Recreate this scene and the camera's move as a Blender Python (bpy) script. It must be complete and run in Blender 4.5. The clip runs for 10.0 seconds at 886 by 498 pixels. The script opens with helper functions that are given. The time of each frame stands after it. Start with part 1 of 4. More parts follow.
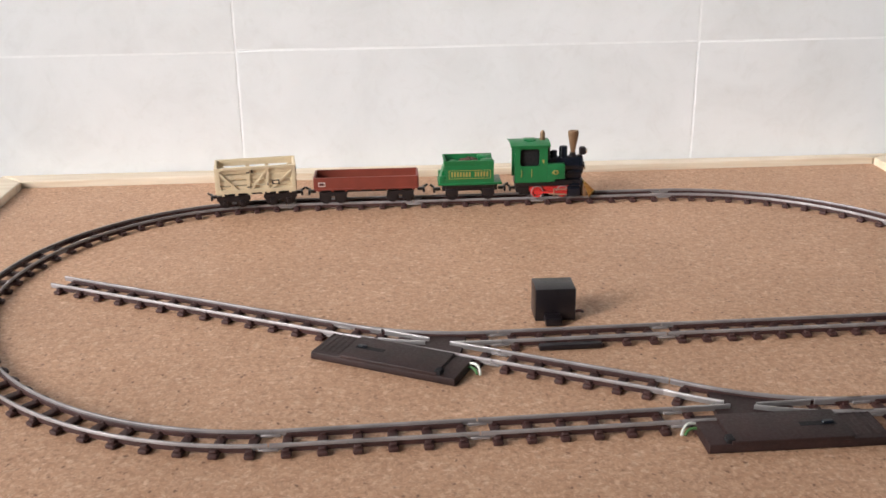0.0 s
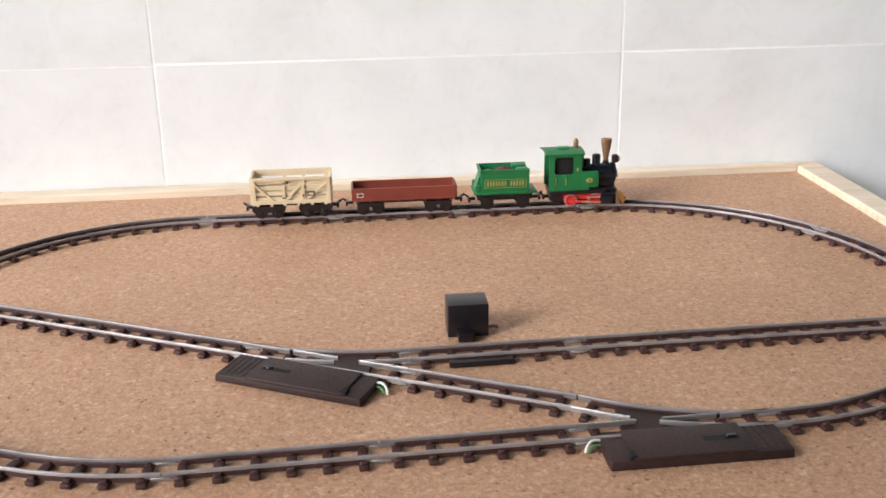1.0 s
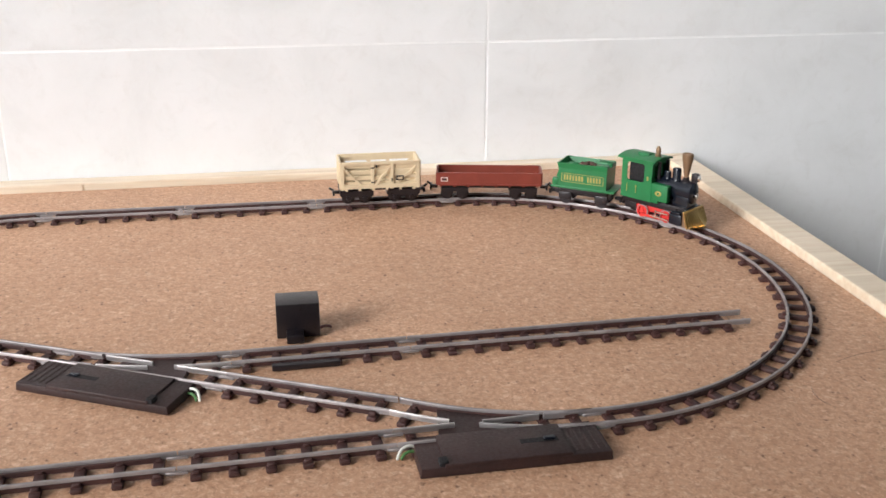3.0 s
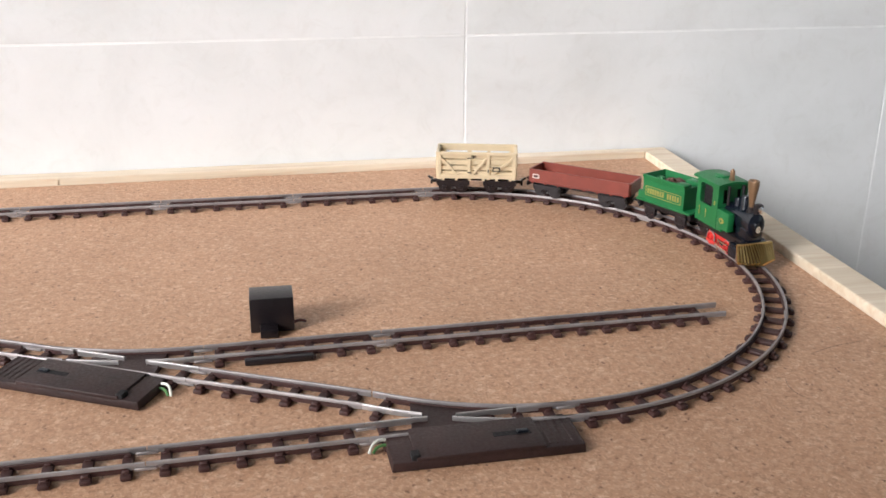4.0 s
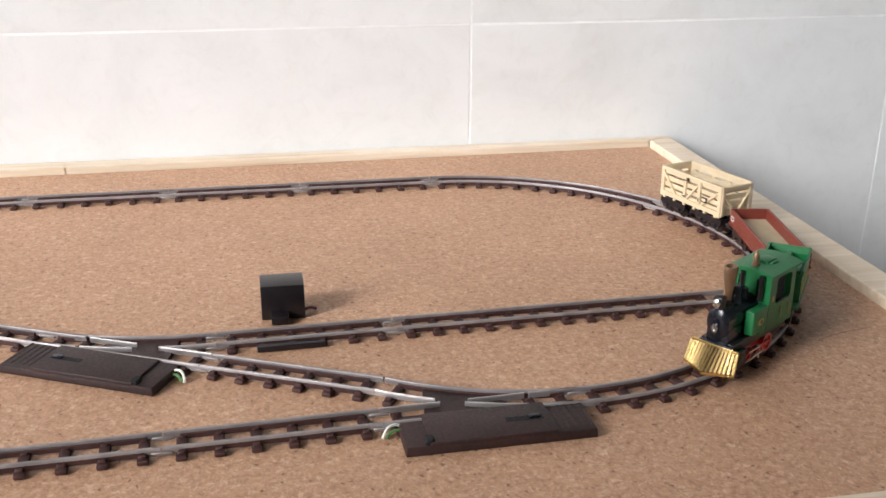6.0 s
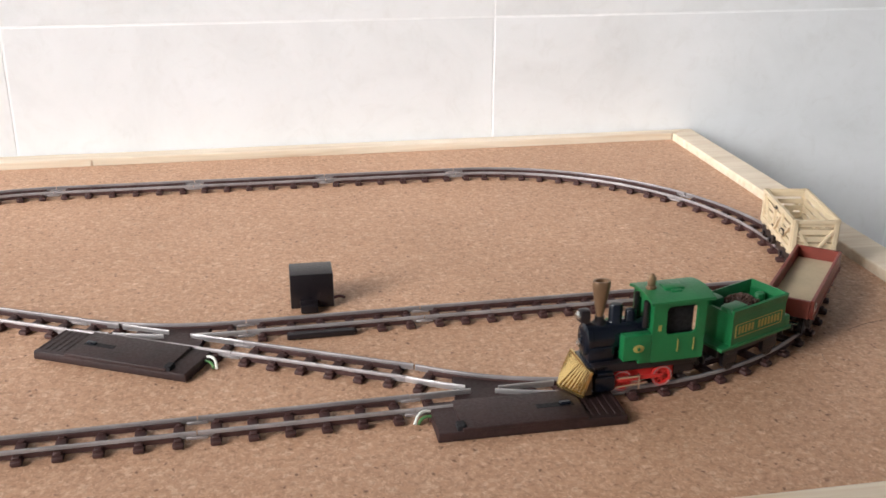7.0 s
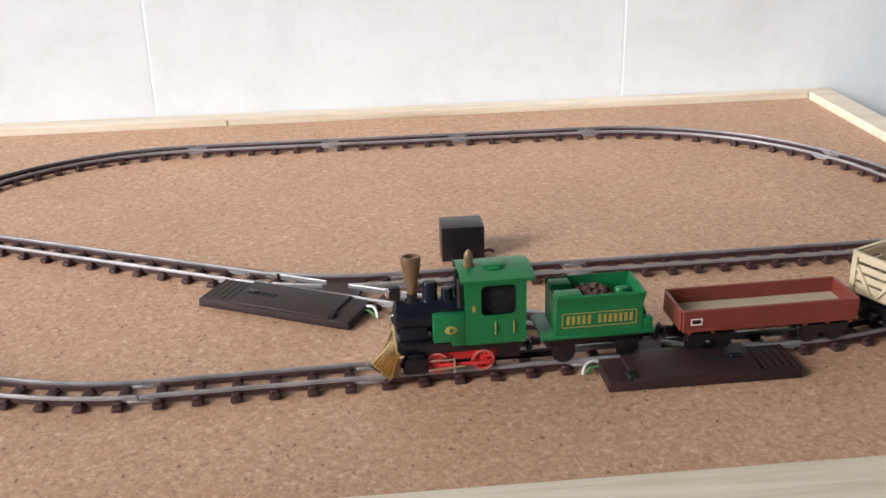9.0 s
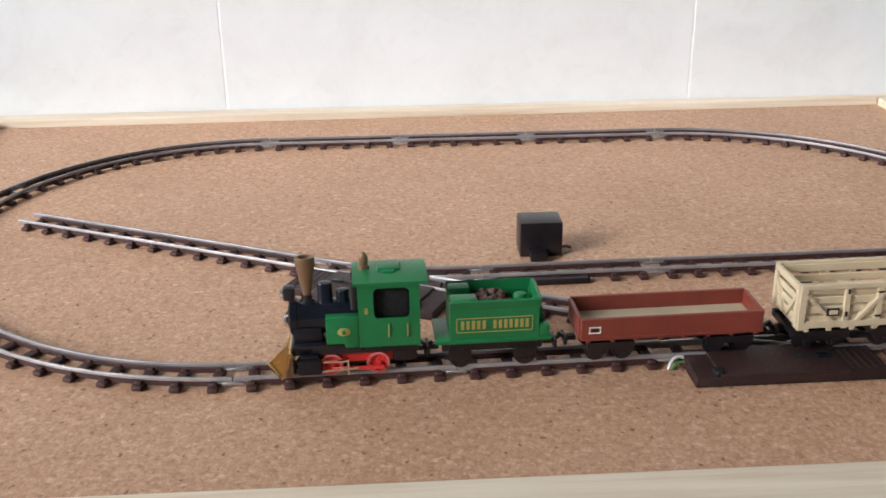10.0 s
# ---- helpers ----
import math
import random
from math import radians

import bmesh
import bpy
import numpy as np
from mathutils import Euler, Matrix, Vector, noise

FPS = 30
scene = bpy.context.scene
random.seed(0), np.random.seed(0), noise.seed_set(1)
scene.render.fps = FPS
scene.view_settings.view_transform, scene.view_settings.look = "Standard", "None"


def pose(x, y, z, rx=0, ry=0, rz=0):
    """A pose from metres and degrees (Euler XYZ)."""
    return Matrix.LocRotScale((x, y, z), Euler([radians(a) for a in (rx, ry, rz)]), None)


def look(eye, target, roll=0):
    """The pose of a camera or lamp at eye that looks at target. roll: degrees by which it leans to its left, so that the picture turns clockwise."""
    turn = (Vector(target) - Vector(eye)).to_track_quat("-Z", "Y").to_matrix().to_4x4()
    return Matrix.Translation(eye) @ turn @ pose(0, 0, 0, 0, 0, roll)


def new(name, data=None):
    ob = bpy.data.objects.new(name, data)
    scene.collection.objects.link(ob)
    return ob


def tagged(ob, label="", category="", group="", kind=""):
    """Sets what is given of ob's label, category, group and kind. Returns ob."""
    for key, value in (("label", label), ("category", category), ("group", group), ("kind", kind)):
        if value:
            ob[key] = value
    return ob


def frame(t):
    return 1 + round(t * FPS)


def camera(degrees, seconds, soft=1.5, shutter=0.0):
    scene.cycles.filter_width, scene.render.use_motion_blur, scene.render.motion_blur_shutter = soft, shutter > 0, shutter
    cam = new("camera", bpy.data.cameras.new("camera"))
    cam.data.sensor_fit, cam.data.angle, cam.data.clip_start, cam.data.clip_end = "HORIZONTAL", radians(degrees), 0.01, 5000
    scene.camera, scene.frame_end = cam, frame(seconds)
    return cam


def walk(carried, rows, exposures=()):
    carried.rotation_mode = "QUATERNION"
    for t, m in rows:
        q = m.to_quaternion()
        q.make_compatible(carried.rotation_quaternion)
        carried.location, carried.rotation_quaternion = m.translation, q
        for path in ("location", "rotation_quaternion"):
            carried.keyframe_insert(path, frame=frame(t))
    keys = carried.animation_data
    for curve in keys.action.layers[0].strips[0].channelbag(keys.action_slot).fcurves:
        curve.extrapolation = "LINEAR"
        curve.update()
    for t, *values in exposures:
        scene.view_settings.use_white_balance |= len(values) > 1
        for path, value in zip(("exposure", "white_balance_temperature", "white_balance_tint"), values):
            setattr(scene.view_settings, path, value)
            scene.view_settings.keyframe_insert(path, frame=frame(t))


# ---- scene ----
cam = camera(47.51, 10.0, soft=1.55, shutter=0.3)
PATH = [
    (0, (-0.03043, -0.31702, 0.17051), (-0.00720, 0.15181, -0.00172), -0.73),
    (0.5, (-0.02129, -0.31406, 0.17071), (0.01292, 0.15452, -0.00035), -0.64),
    (1, (-0.01069, -0.31169, 0.17103), (0.03326, 0.15701, 0.00256), -0.78),
    (1.5, (-0.00084, -0.30977, 0.17066), (0.05127, 0.15905, 0.00485), -0.53),
    (2, (0.00923, -0.30463, 0.16937), (0.07098, 0.16257, 0.00232), -0.10),
    (2.5, (0.02077, -0.30142, 0.16740), (0.09304, 0.16322, -0.00256), 0.08),
    (4, (0.03284, -0.29944, 0.16351), (0.11947, 0.16178, -0.00904), 0.32),
    (4.5, (0.03361, -0.29951, 0.16399), (0.12082, 0.16079, -0.01070), 0.28),
    (5, (0.03418, -0.29992, 0.16328), (0.12318, 0.16007, -0.01133), 0.40),
    (6.5, (0.02381, -0.30184, 0.16288), (0.10930, 0.15756, -0.01500), 0.33),
    (7, (0.02183, -0.30310, 0.16130), (0.10249, 0.15692, -0.01723), 0.18),
    (7.5, (0.01977, -0.30404, 0.15989), (0.08943, 0.15646, -0.02200), -0.54),
    (8, (0.01626, -0.30267, 0.15718), (0.07766, 0.15778, -0.02780), -0.90),
    (8.5, (0.00622, -0.30135, 0.15555), (0.05697, 0.15905, -0.03274), -1.29),
    (9, (-0.00376, -0.30100, 0.15400), (0.03437, 0.15965, -0.03665), -1.35),
    (9.5, (-0.01247, -0.30221, 0.15331), (0.01828, 0.15867, -0.03814), -1.29),
    (10, (-0.02095, -0.30532, 0.15288), (-0.00023, 0.15711, -0.03615), -0.78),
]
walk(cam, [(t, look(eye, target, roll)) for t, eye, target, roll in PATH], [(0.0, -0.20, 6550, 10), (0.6, -0.11, 6550, 10), (1.3, -0.02, 6500, 10), (7.5, -0.02, 6500, 10), (9.0, -0.05, 6250, 8), (10.0, -0.10, 6250, 8)])

# ---- light: daylight from a tall window in the wall to the left, a grey sky outside ----
world = bpy.data.worlds.new("world")
scene.world = world
world.use_nodes = True
wn = world.node_tree
sky = wn.nodes.new("ShaderNodeTexSky")
sky.sky_type, sky.sun_disc = "NISHITA", False
sky.sun_elevation, sky.sun_rotation = radians(40), radians(250)
wn.nodes["Background"].inputs["Strength"].default_value = 0.1
wn.links.new(sky.outputs["Color"], wn.nodes["Background"].inputs["Color"])
scene.view_settings.exposure = 0.0


def area_light(name, place, aim, width, height, power, colour, spread):
    data = bpy.data.lights.new(name, "AREA")
    data.shape, data.size, data.size_y, data.energy, data.color, data.spread = "RECTANGLE", width, height, power, colour, radians(spread)
    ob = new(name, data)
    ob.matrix_world = look(place, aim)
    return ob


area_light("window_daylight", (-1.17, -0.33, 0.74), (0.0, 0.400, 0.12), 1.0, 1.25, 7.0, (0.965, 0.957, 0.975), 40)
# Added cool fill from the right to tint that side; no known source.
area_light("right_window_daylight", (1.97, -0.9, 0.6), (0.3, 0.2, 0.1), 1.0, 1.2, 1.3, (0.80, 0.90, 1.0), 150)

# ---- materials ----


def material(name):
    m = bpy.data.materials.new(name)
    m.use_nodes = True
    return m, m.node_tree, m.node_tree.nodes["Principled BSDF"]


def node(tree, kind, **values):
    n = tree.nodes.new(kind)
    for key, value in values.items():
        n.inputs[key.replace("_", " ")].default_value = value
    return n


def ramp(tree, fac, stops):
    n = tree.nodes.new("ShaderNodeValToRGB")
    while len(n.color_ramp.elements) < len(stops):
        n.color_ramp.elements.new(0.5)
    for e, (at, c) in zip(n.color_ramp.elements, stops):
        e.position, e.color = at, (*c, 1)
    tree.links.new(fac, n.inputs["Fac"])
    return n


def mixed(tree, fac, a, b, blend="MIX"):
    n = tree.nodes.new("ShaderNodeMix")
    n.data_type, n.blend_type = "RGBA", blend
    for sock, v in ((n.inputs[0], fac), (n.inputs[6], a), (n.inputs[7], b)):
        if isinstance(v, bpy.types.NodeSocket):
            tree.links.new(v, sock)
        elif isinstance(v, (int, float)):
            sock.default_value = v
        else:
            sock.default_value = (*v, 1)
    return n.outputs[2]


def bumped(tree, bsdf, height, strength, distance):
    n = node(tree, "ShaderNodeBump", Strength=strength, Distance=distance)
    tree.links.new(height, n.inputs["Height"])
    tree.links.new(n.outputs["Normal"], bsdf.inputs["Normal"])


def coords(tree, scale=(1, 1, 1)):
    tc, mp = tree.nodes.new("ShaderNodeTexCoord"), tree.nodes.new("ShaderNodeMapping")
    mp.inputs["Scale"].default_value = scale
    tree.links.new(tc.outputs["Object"], mp.inputs["Vector"])
    return mp.outputs["Vector"]


def paint(name, colour, rough=0.45, metal=0.0, vary=0.25, grain=900.0, bump=0.15, wear=None):
    """Moulded plastic, paint or metal: two scales of tone, fine relief and a little wear."""
    m, t, b = material(name)
    v = coords(t)
    big = node(t, "ShaderNodeTexNoise", Scale=90.0, Detail=4.0, Roughness=0.6)
    fine = node(t, "ShaderNodeTexNoise", Scale=grain, Detail=3.0, Roughness=0.6)
    for n in (big, fine):
        t.links.new(v, n.inputs["Vector"])
    dark = tuple(c * (1 - vary) for c in colour)
    light = tuple(min(1, c * (1 + vary)) for c in colour)
    c = ramp(t, big.outputs["Fac"], [(0.3, dark), (0.7, light)]).outputs["Color"]
    if wear:
        spots = ramp(t, fine.outputs["Fac"], [(0.62, (0, 0, 0)), (0.78, (1, 1, 1))]).outputs["Color"]
        c = mixed(t, spots, c, wear)
    t.links.new(c, b.inputs["Base Color"])
    r = ramp(t, fine.outputs["Fac"], [(0.2, (rough * 0.75,) * 3), (0.8, (min(1, rough * 1.3),) * 3)])
    t.links.new(r.outputs["Color"], b.inputs["Roughness"])
    b.inputs["Metallic"].default_value = metal
    bumped(t, b, fine.outputs["Fac"], bump, 0.0004)
    return m


def chipboard(name):
    """Pressed wood chips: pale and brown flakes, dark specks, soft blotches."""
    m, t, b = material(name)
    v = coords(t)
    warp = node(t, "ShaderNodeTexNoise", Scale=300.0, Detail=2.0)
    t.links.new(v, warp.inputs["Vector"])
    vv = mixed(t, 0.0035, v, warp.outputs["Color"], "ADD")
    stretch = t.nodes.new("ShaderNodeMapping")
    stretch.inputs["Scale"].default_value = (0.8, 1.0, 1.0)
    stretch.inputs["Rotation"].default_value = (0, 0, radians(12))
    t.links.new(vv, stretch.inputs["Vector"])
    cross = t.nodes.new("ShaderNodeMapping")
    cross.inputs["Scale"].default_value = (1.0, 0.7, 1.0)
    cross.inputs["Rotation"].default_value = (0, 0, radians(-28))
    t.links.new(vv, cross.inputs["Vector"])
    chips = node(t, "ShaderNodeTexVoronoi", Scale=700.0, Randomness=1.0)
    small = node(t, "ShaderNodeTexVoronoi", Scale=1400.0, Randomness=1.0)
    specks = node(t, "ShaderNodeTexVoronoi", Scale=520.0, Randomness=1.0)
    cloud = node(t, "ShaderNodeTexNoise", Scale=13.0, Detail=5.0, Roughness=0.6)
    mid = node(t, "ShaderNodeTexNoise", Scale=400.0, Detail=4.0, Roughness=0.75)
    for n, src in ((chips, stretch.outputs["Vector"]), (small, cross.outputs["Vector"]), (specks, cross.outputs["Vector"]), (cloud, v), (mid, v)):
        t.links.new(src, n.inputs["Vector"])
    sep, sep2, sep3 = (t.nodes.new("ShaderNodeSeparateColor") for _ in range(3))
    for n, q in ((chips, sep), (small, sep2), (specks, sep3)):
        t.links.new(n.outputs["Color"], q.inputs["Color"])
    base = ramp(t, sep.outputs["Red"], [(0.0, (0.41, 0.234, 0.136)), (0.15, (0.475, 0.277, 0.167)), (0.5, (0.505, 0.302, 0.186)), (0.88, (0.535, 0.328, 0.207)), (0.98, (0.68, 0.48, 0.335))])
    tiny = ramp(t, sep2.outputs["Green"], [(0.0, (0.31, 0.168, 0.098)), (0.14, (0.455, 0.263, 0.157)), (0.6, (0.515, 0.310, 0.194)), (0.96, (0.66, 0.45, 0.31))])
    c = mixed(t, 0.5, base.outputs["Color"], tiny.outputs["Color"])
    pick = ramp(t, sep3.outputs["Blue"], [(0.935, (0, 0, 0)), (0.95, (1, 1, 1))]).outputs["Color"]
    inside = ramp(t, specks.outputs["Distance"], [(0.15, (1, 1, 1)), (0.36, (0, 0, 0))]).outputs["Color"]
    c = mixed(t, mixed(t, 1.0, pick, inside, "MULTIPLY"), c, (0.215, 0.112, 0.065))
    tone = ramp(t, mid.outputs["Fac"], [(0.30, (0.64, 0.58, 0.52)), (0.48, (1, 1, 1)), (0.72, (1.14, 1.13, 1.12))])
    c = mixed(t, 0.9, c, tone.outputs["Color"], "MULTIPLY")
    soft = ramp(t, cloud.outputs["Fac"], [(0.3, (0.925, 0.885, 0.855)), (0.7, (1.08, 1.045, 1.025))])
    c = mixed(t, 1.0, c, soft.outputs["Color"], "MULTIPLY")
    t.links.new(c, b.inputs["Base Color"])
    b.inputs["Roughness"].default_value = 0.58
    bumped(t, b, mid.outputs["Fac"], 0.3, 0.0006)
    return m


def wood(name, light, dark, scale=(14, 260, 260)):
    m, t, b = material(name)
    v = coords(t, scale)
    g = node(t, "ShaderNodeTexNoise", Scale=1.0, Detail=6.0, Roughness=0.62, Distortion=0.4)
    k = node(t, "ShaderNodeTexNoise", Scale=0.35, Detail=2.0)
    for n in (g, k):
        t.links.new(v, n.inputs["Vector"])
    c = ramp(t, g.outputs["Fac"], [(0.3, dark), (0.55, light), (0.8, tuple(min(1, x * 1.06) for x in light))]).outputs["Color"]
    tone = ramp(t, k.outputs["Fac"], [(0.35, (0.88, 0.86, 0.82)), (0.65, (1.03, 1.03, 1.03))]).outputs["Color"]
    c = mixed(t, 1.0, c, tone, "MULTIPLY")
    t.links.new(c, b.inputs["Base Color"])
    b.inputs["Roughness"].default_value = 0.5
    bumped(t, b, g.outputs["Fac"], 0.2, 0.0005)
    return m


def glazed(name):
    """Off-white wall tile with faint grey clouds and scratches."""
    m, t, b = material(name)
    tc = t.nodes.new("ShaderNodeTexCoord")
    info = t.nodes.new("ShaderNodeObjectInfo")
    mp = t.nodes.new("ShaderNodeMapping")
    t.links.new(tc.outputs["Object"], mp.inputs["Vector"])
    sc = t.nodes.new("ShaderNodeVectorMath")
    sc.operation = "SCALE"
    sc.inputs[0].default_value = (7.0, 3.0, 5.0)
    t.links.new(info.outputs["Random"], sc.inputs["Scale"])
    t.links.new(sc.outputs["Vector"], mp.inputs["Location"])
    cloud = node(t, "ShaderNodeTexNoise", Scale=16.0, Detail=6.0, Roughness=0.62, Distortion=0.6)
    fleck = node(t, "ShaderNodeTexNoise", Scale=70.0, Detail=5.0, Roughness=0.7, Distortion=1.2)
    for n in (cloud, fleck):
        t.links.new(mp.outputs["Vector"], n.inputs["Vector"])
    c = ramp(t, cloud.outputs["Fac"], [(0.30, (0.765, 0.765, 0.752)), (0.5, (0.82, 0.822, 0.812)), (0.72, (0.855, 0.856, 0.85))]).outputs["Color"]
    f = ramp(t, fleck.outputs["Fac"], [(0.30, (0.95, 0.945, 0.935)), (0.48, (1, 1, 1))]).outputs["Color"]
    c = mixed(t, 0.8, c, f, "MULTIPLY")
    t.links.new(c, b.inputs["Base Color"])
    b.inputs["Roughness"].default_value = 0.42
    bumped(t, b, cloud.outputs["Fac"], 0.08, 0.002)
    return m


BOARD = chipboard("chipboard")
STRIP = wood("pale_pine", (0.82, 0.71, 0.56), (0.72, 0.57, 0.41))
TILE = glazed("glazed_tile")
GROUT = paint("grout", (0.90, 0.90, 0.89), 0.8, vary=0.06, grain=600)
PLASTER = paint("plaster", (0.74, 0.72, 0.69), 0.85, vary=0.05, grain=300)
FLOORING = paint("floor_tile", (0.42, 0.36, 0.30), 0.5, vary=0.12, grain=100)
TABLE = wood("table_wood", (0.36, 0.24, 0.15), (0.24, 0.15, 0.09), (6, 90, 90))
SLEEPER = paint("brown_plastic", (0.050, 0.0185, 0.0155), 0.60, vary=0.3, bump=0.3)
RAIL = paint("rail_steel", (0.32, 0.288, 0.282), 0.48, metal=0.4, vary=0.22, bump=0.06)
BLADE = paint("blade_steel", (0.55, 0.52, 0.51), 0.45, metal=0.85, vary=0.12)
BRIGHT = paint("polished_steel", (0.80, 0.78, 0.75), 0.22, metal=1.0, vary=0.12)
MOTOR = paint("dark_brown_plastic", (0.027, 0.0105, 0.0092), 0.58, vary=0.35, bump=0.25)
BLACK = paint("black_plastic", (0.012, 0.009, 0.011), 0.32, vary=0.3)
# Near-black without sheen: shade in the lever slot and cab, put into colour.
SLOT = paint("slot_shade", (0.005, 0.004, 0.005), 0.8, vary=0.1)
INK = paint("blue_black_paint", (0.005, 0.007, 0.013), 0.20, vary=0.3, bump=0.05)
GREEN = paint("green_paint", (0.009, 0.152, 0.045), 0.38, vary=0.12, bump=0.2)
RED = paint("red_plastic", (0.62, 0.035, 0.03), 0.35, vary=0.12)
GOLD = paint("gold_print", (0.40, 0.33, 0.09), 0.45, metal=0.2, vary=0.15)
BRASS = paint("brass", (0.62, 0.43, 0.17), 0.20, metal=0.95, vary=0.25)
BRONZE = paint("bronze_paint", (0.25, 0.155, 0.09), 0.36, metal=0.55, vary=0.2)
OXIDE = paint("oxide_red_plastic", (0.205, 0.040, 0.026), 0.42, vary=0.15, bump=0.25)
SAND = paint("beige_floor", (0.50, 0.41, 0.27), 0.7, vary=0.1, bump=0.35)
CREAM = paint("cream_plastic", (0.66, 0.54, 0.36), 0.45, vary=0.08, bump=0.25)
COAL = paint("coal", (0.085, 0.04, 0.028), 0.6, vary=0.5, bump=1.0, wear=(0.35, 0.25, 0.2))
WHITE = paint("white_print", (0.80, 0.78, 0.72), 0.5, vary=0.05)
WIRE_WHITE = paint("white_wire", (0.78, 0.78, 0.70), 0.4, vary=0.05)
WIRE_GREEN = paint("green_wire", (0.10, 0.24, 0.08), 0.4, vary=0.1)
WIRE_RED = paint("dark_red_wire", (0.10, 0.02, 0.02), 0.4, vary=0.1)

# ---- helpers for meshes ----


def mesh_of(bm, mat, smooth=False):
    me = bpy.data.meshes.new("mesh")
    bm.normal_update()
    bm.to_mesh(me)
    bm.free()
    me.materials.append(mat)
    if smooth:
        for p in me.polygons:
            p.use_smooth = True
        me.set_sharp_from_angle(angle=radians(38))
    return me


def part(name, bm, mat, parent, label="", smooth=True):
    ob = new(name, mesh_of(bm, mat, smooth))
    ob.parent = parent
    return tagged(ob, label)


def thing(name, label, category, group="", kind="", m=None):
    ob = new(name)
    ob.empty_display_size = 0.01
    if m is not None:
        ob.matrix_world = m
    return tagged(ob, label, category, group, kind)


def block(bm, x0, x1, y0, y1, z0, z1, bevel=0.0, turn=None, segments=2):
    r = bmesh.ops.create_cube(bm, size=1.0)
    m = Matrix.Translation(((x0 + x1) / 2, (y0 + y1) / 2, (z0 + z1) / 2)) @ Matrix.Diagonal((abs(x1 - x0), abs(y1 - y0), abs(z1 - z0), 1))
    bmesh.ops.transform(bm, matrix=m, verts=r["verts"])
    vs = list(r["verts"])
    if bevel > 0:
        es = list({e for v in vs for e in v.link_edges})
        out = bmesh.ops.bevel(bm, geom=es, offset=bevel, segments=segments, affect="EDGES", profile=0.5)
        vs = list({v for f in out["faces"] for v in f.verts} | {v for v in vs if v.is_valid})
    if turn is not None:
        bmesh.ops.transform(bm, matrix=turn, verts=vs)
    return bm


def bar(bm, a, b, wide, high, up=(0, 0, 1), bevel=0.0):
    """A square bar from a to b."""
    a, b = Vector(a), Vector(b)
    d = b - a
    x = d.normalized()
    y = Vector(up).cross(x).normalized()
    z = x.cross(y)
    m = Matrix((x, y, z)).transposed().to_4x4()
    m.translation = (a + b) / 2
    return block(bm, -d.length / 2, d.length / 2, -wide / 2, wide / 2, -high / 2, high / 2, bevel, m, 1)


def lathe(bm, profile, m=None, n=24):
    """Profile of (radius, height) turned round z."""
    rings = []
    for r, z in profile:
        rings.append([bm.verts.new((r * math.cos(2 * math.pi * k / n), r * math.sin(2 * math.pi * k / n), z)) for k in range(n)])
    for a, b in zip(rings, rings[1:]):
        for k in range(n):
            bm.faces.new((a[k], a[(k + 1) % n], b[(k + 1) % n], b[k]))
    bm.faces.new(list(reversed(rings[0])))
    bm.faces.new(rings[-1])
    if m is not None:
        bmesh.ops.transform(bm, matrix=m, verts=[v for ring in rings for v in ring])
    return bm


def prism(bm, outline, y0, y1, m=None):
    """An outline in x, z pushed along y."""
    a = [bm.verts.new((x, y0, z)) for x, z in outline]
    b = [bm.verts.new((x, y1, z)) for x, z in outline]
    n = len(outline)
    faces = [bm.faces.new(a), bm.faces.new(list(reversed(b)))]
    for k in range(n):
        faces.append(bm.faces.new((b[k], b[(k + 1) % n], a[(k + 1) % n], a[k])))
    bmesh.ops.recalc_face_normals(bm, faces=faces)
    if m is not None:
        bmesh.ops.transform(bm, matrix=m, verts=a + b)
    return bm


def sweep(bm, points, profile):
    """A closed profile of (across, up) swept along plan points (x, y)."""
    rings = []
    for k, p in enumerate(points):
        a, b = points[max(k - 1, 0)], points[min(k + 1, len(points) - 1)]
        d = Vector((b[0] - a[0], b[1] - a[1])).normalized()
        rings.append([bm.verts.new((p[0] - d.y * s, p[1] + d.x * s, z)) for s, z in profile])
    n, faces = len(profile), []
    for a, b in zip(rings, rings[1:]):
        for k in range(n):
            faces.append(bm.faces.new((a[k], a[(k + 1) % n], b[(k + 1) % n], b[k])))
    faces += [bm.faces.new(rings[0]), bm.faces.new(list(reversed(rings[-1])))]
    bmesh.ops.recalc_face_normals(bm, faces=faces)
    return bm


def tube(bm, points, radius, n=8):
    """A round wire through points."""
    pts, rings = [Vector(p) for p in points], []
    for k, p in enumerate(pts):
        d = (pts[min(k + 1, len(pts) - 1)] - pts[max(k - 1, 0)]).normalized()
        s = d.cross(Vector((0.2, 0.1, 1))).normalized()
        u = s.cross(d)
        rings.append([bm.verts.new(p + radius * (math.cos(2 * math.pi * j / n) * s + math.sin(2 * math.pi * j / n) * u)) for j in range(n)])
    faces = []
    for a, b in zip(rings, rings[1:]):
        for j in range(n):
            faces.append(bm.faces.new((a[j], a[(j + 1) % n], b[(j + 1) % n], b[j])))
    faces += [bm.faces.new(rings[0]), bm.faces.new(list(reversed(rings[-1])))]
    bmesh.ops.recalc_face_normals(bm, faces=faces)
    return bm


def bent(a, b, c, n=9):
    """Points of a smooth bend from a over b to c."""
    a, b, c = Vector(a), Vector(b), Vector(c)
    return [(1 - t) ** 2 * a + 2 * t * (1 - t) * b + t * t * c for t in (k / (n - 1) for k in range(n))]


# ---- the room ----
WALL_Y = 0.2905
RX0, RX1, RY0, FLOOR_Z, TOP_Z = -1.2, 2.0, -1.4, -0.76, 1.75


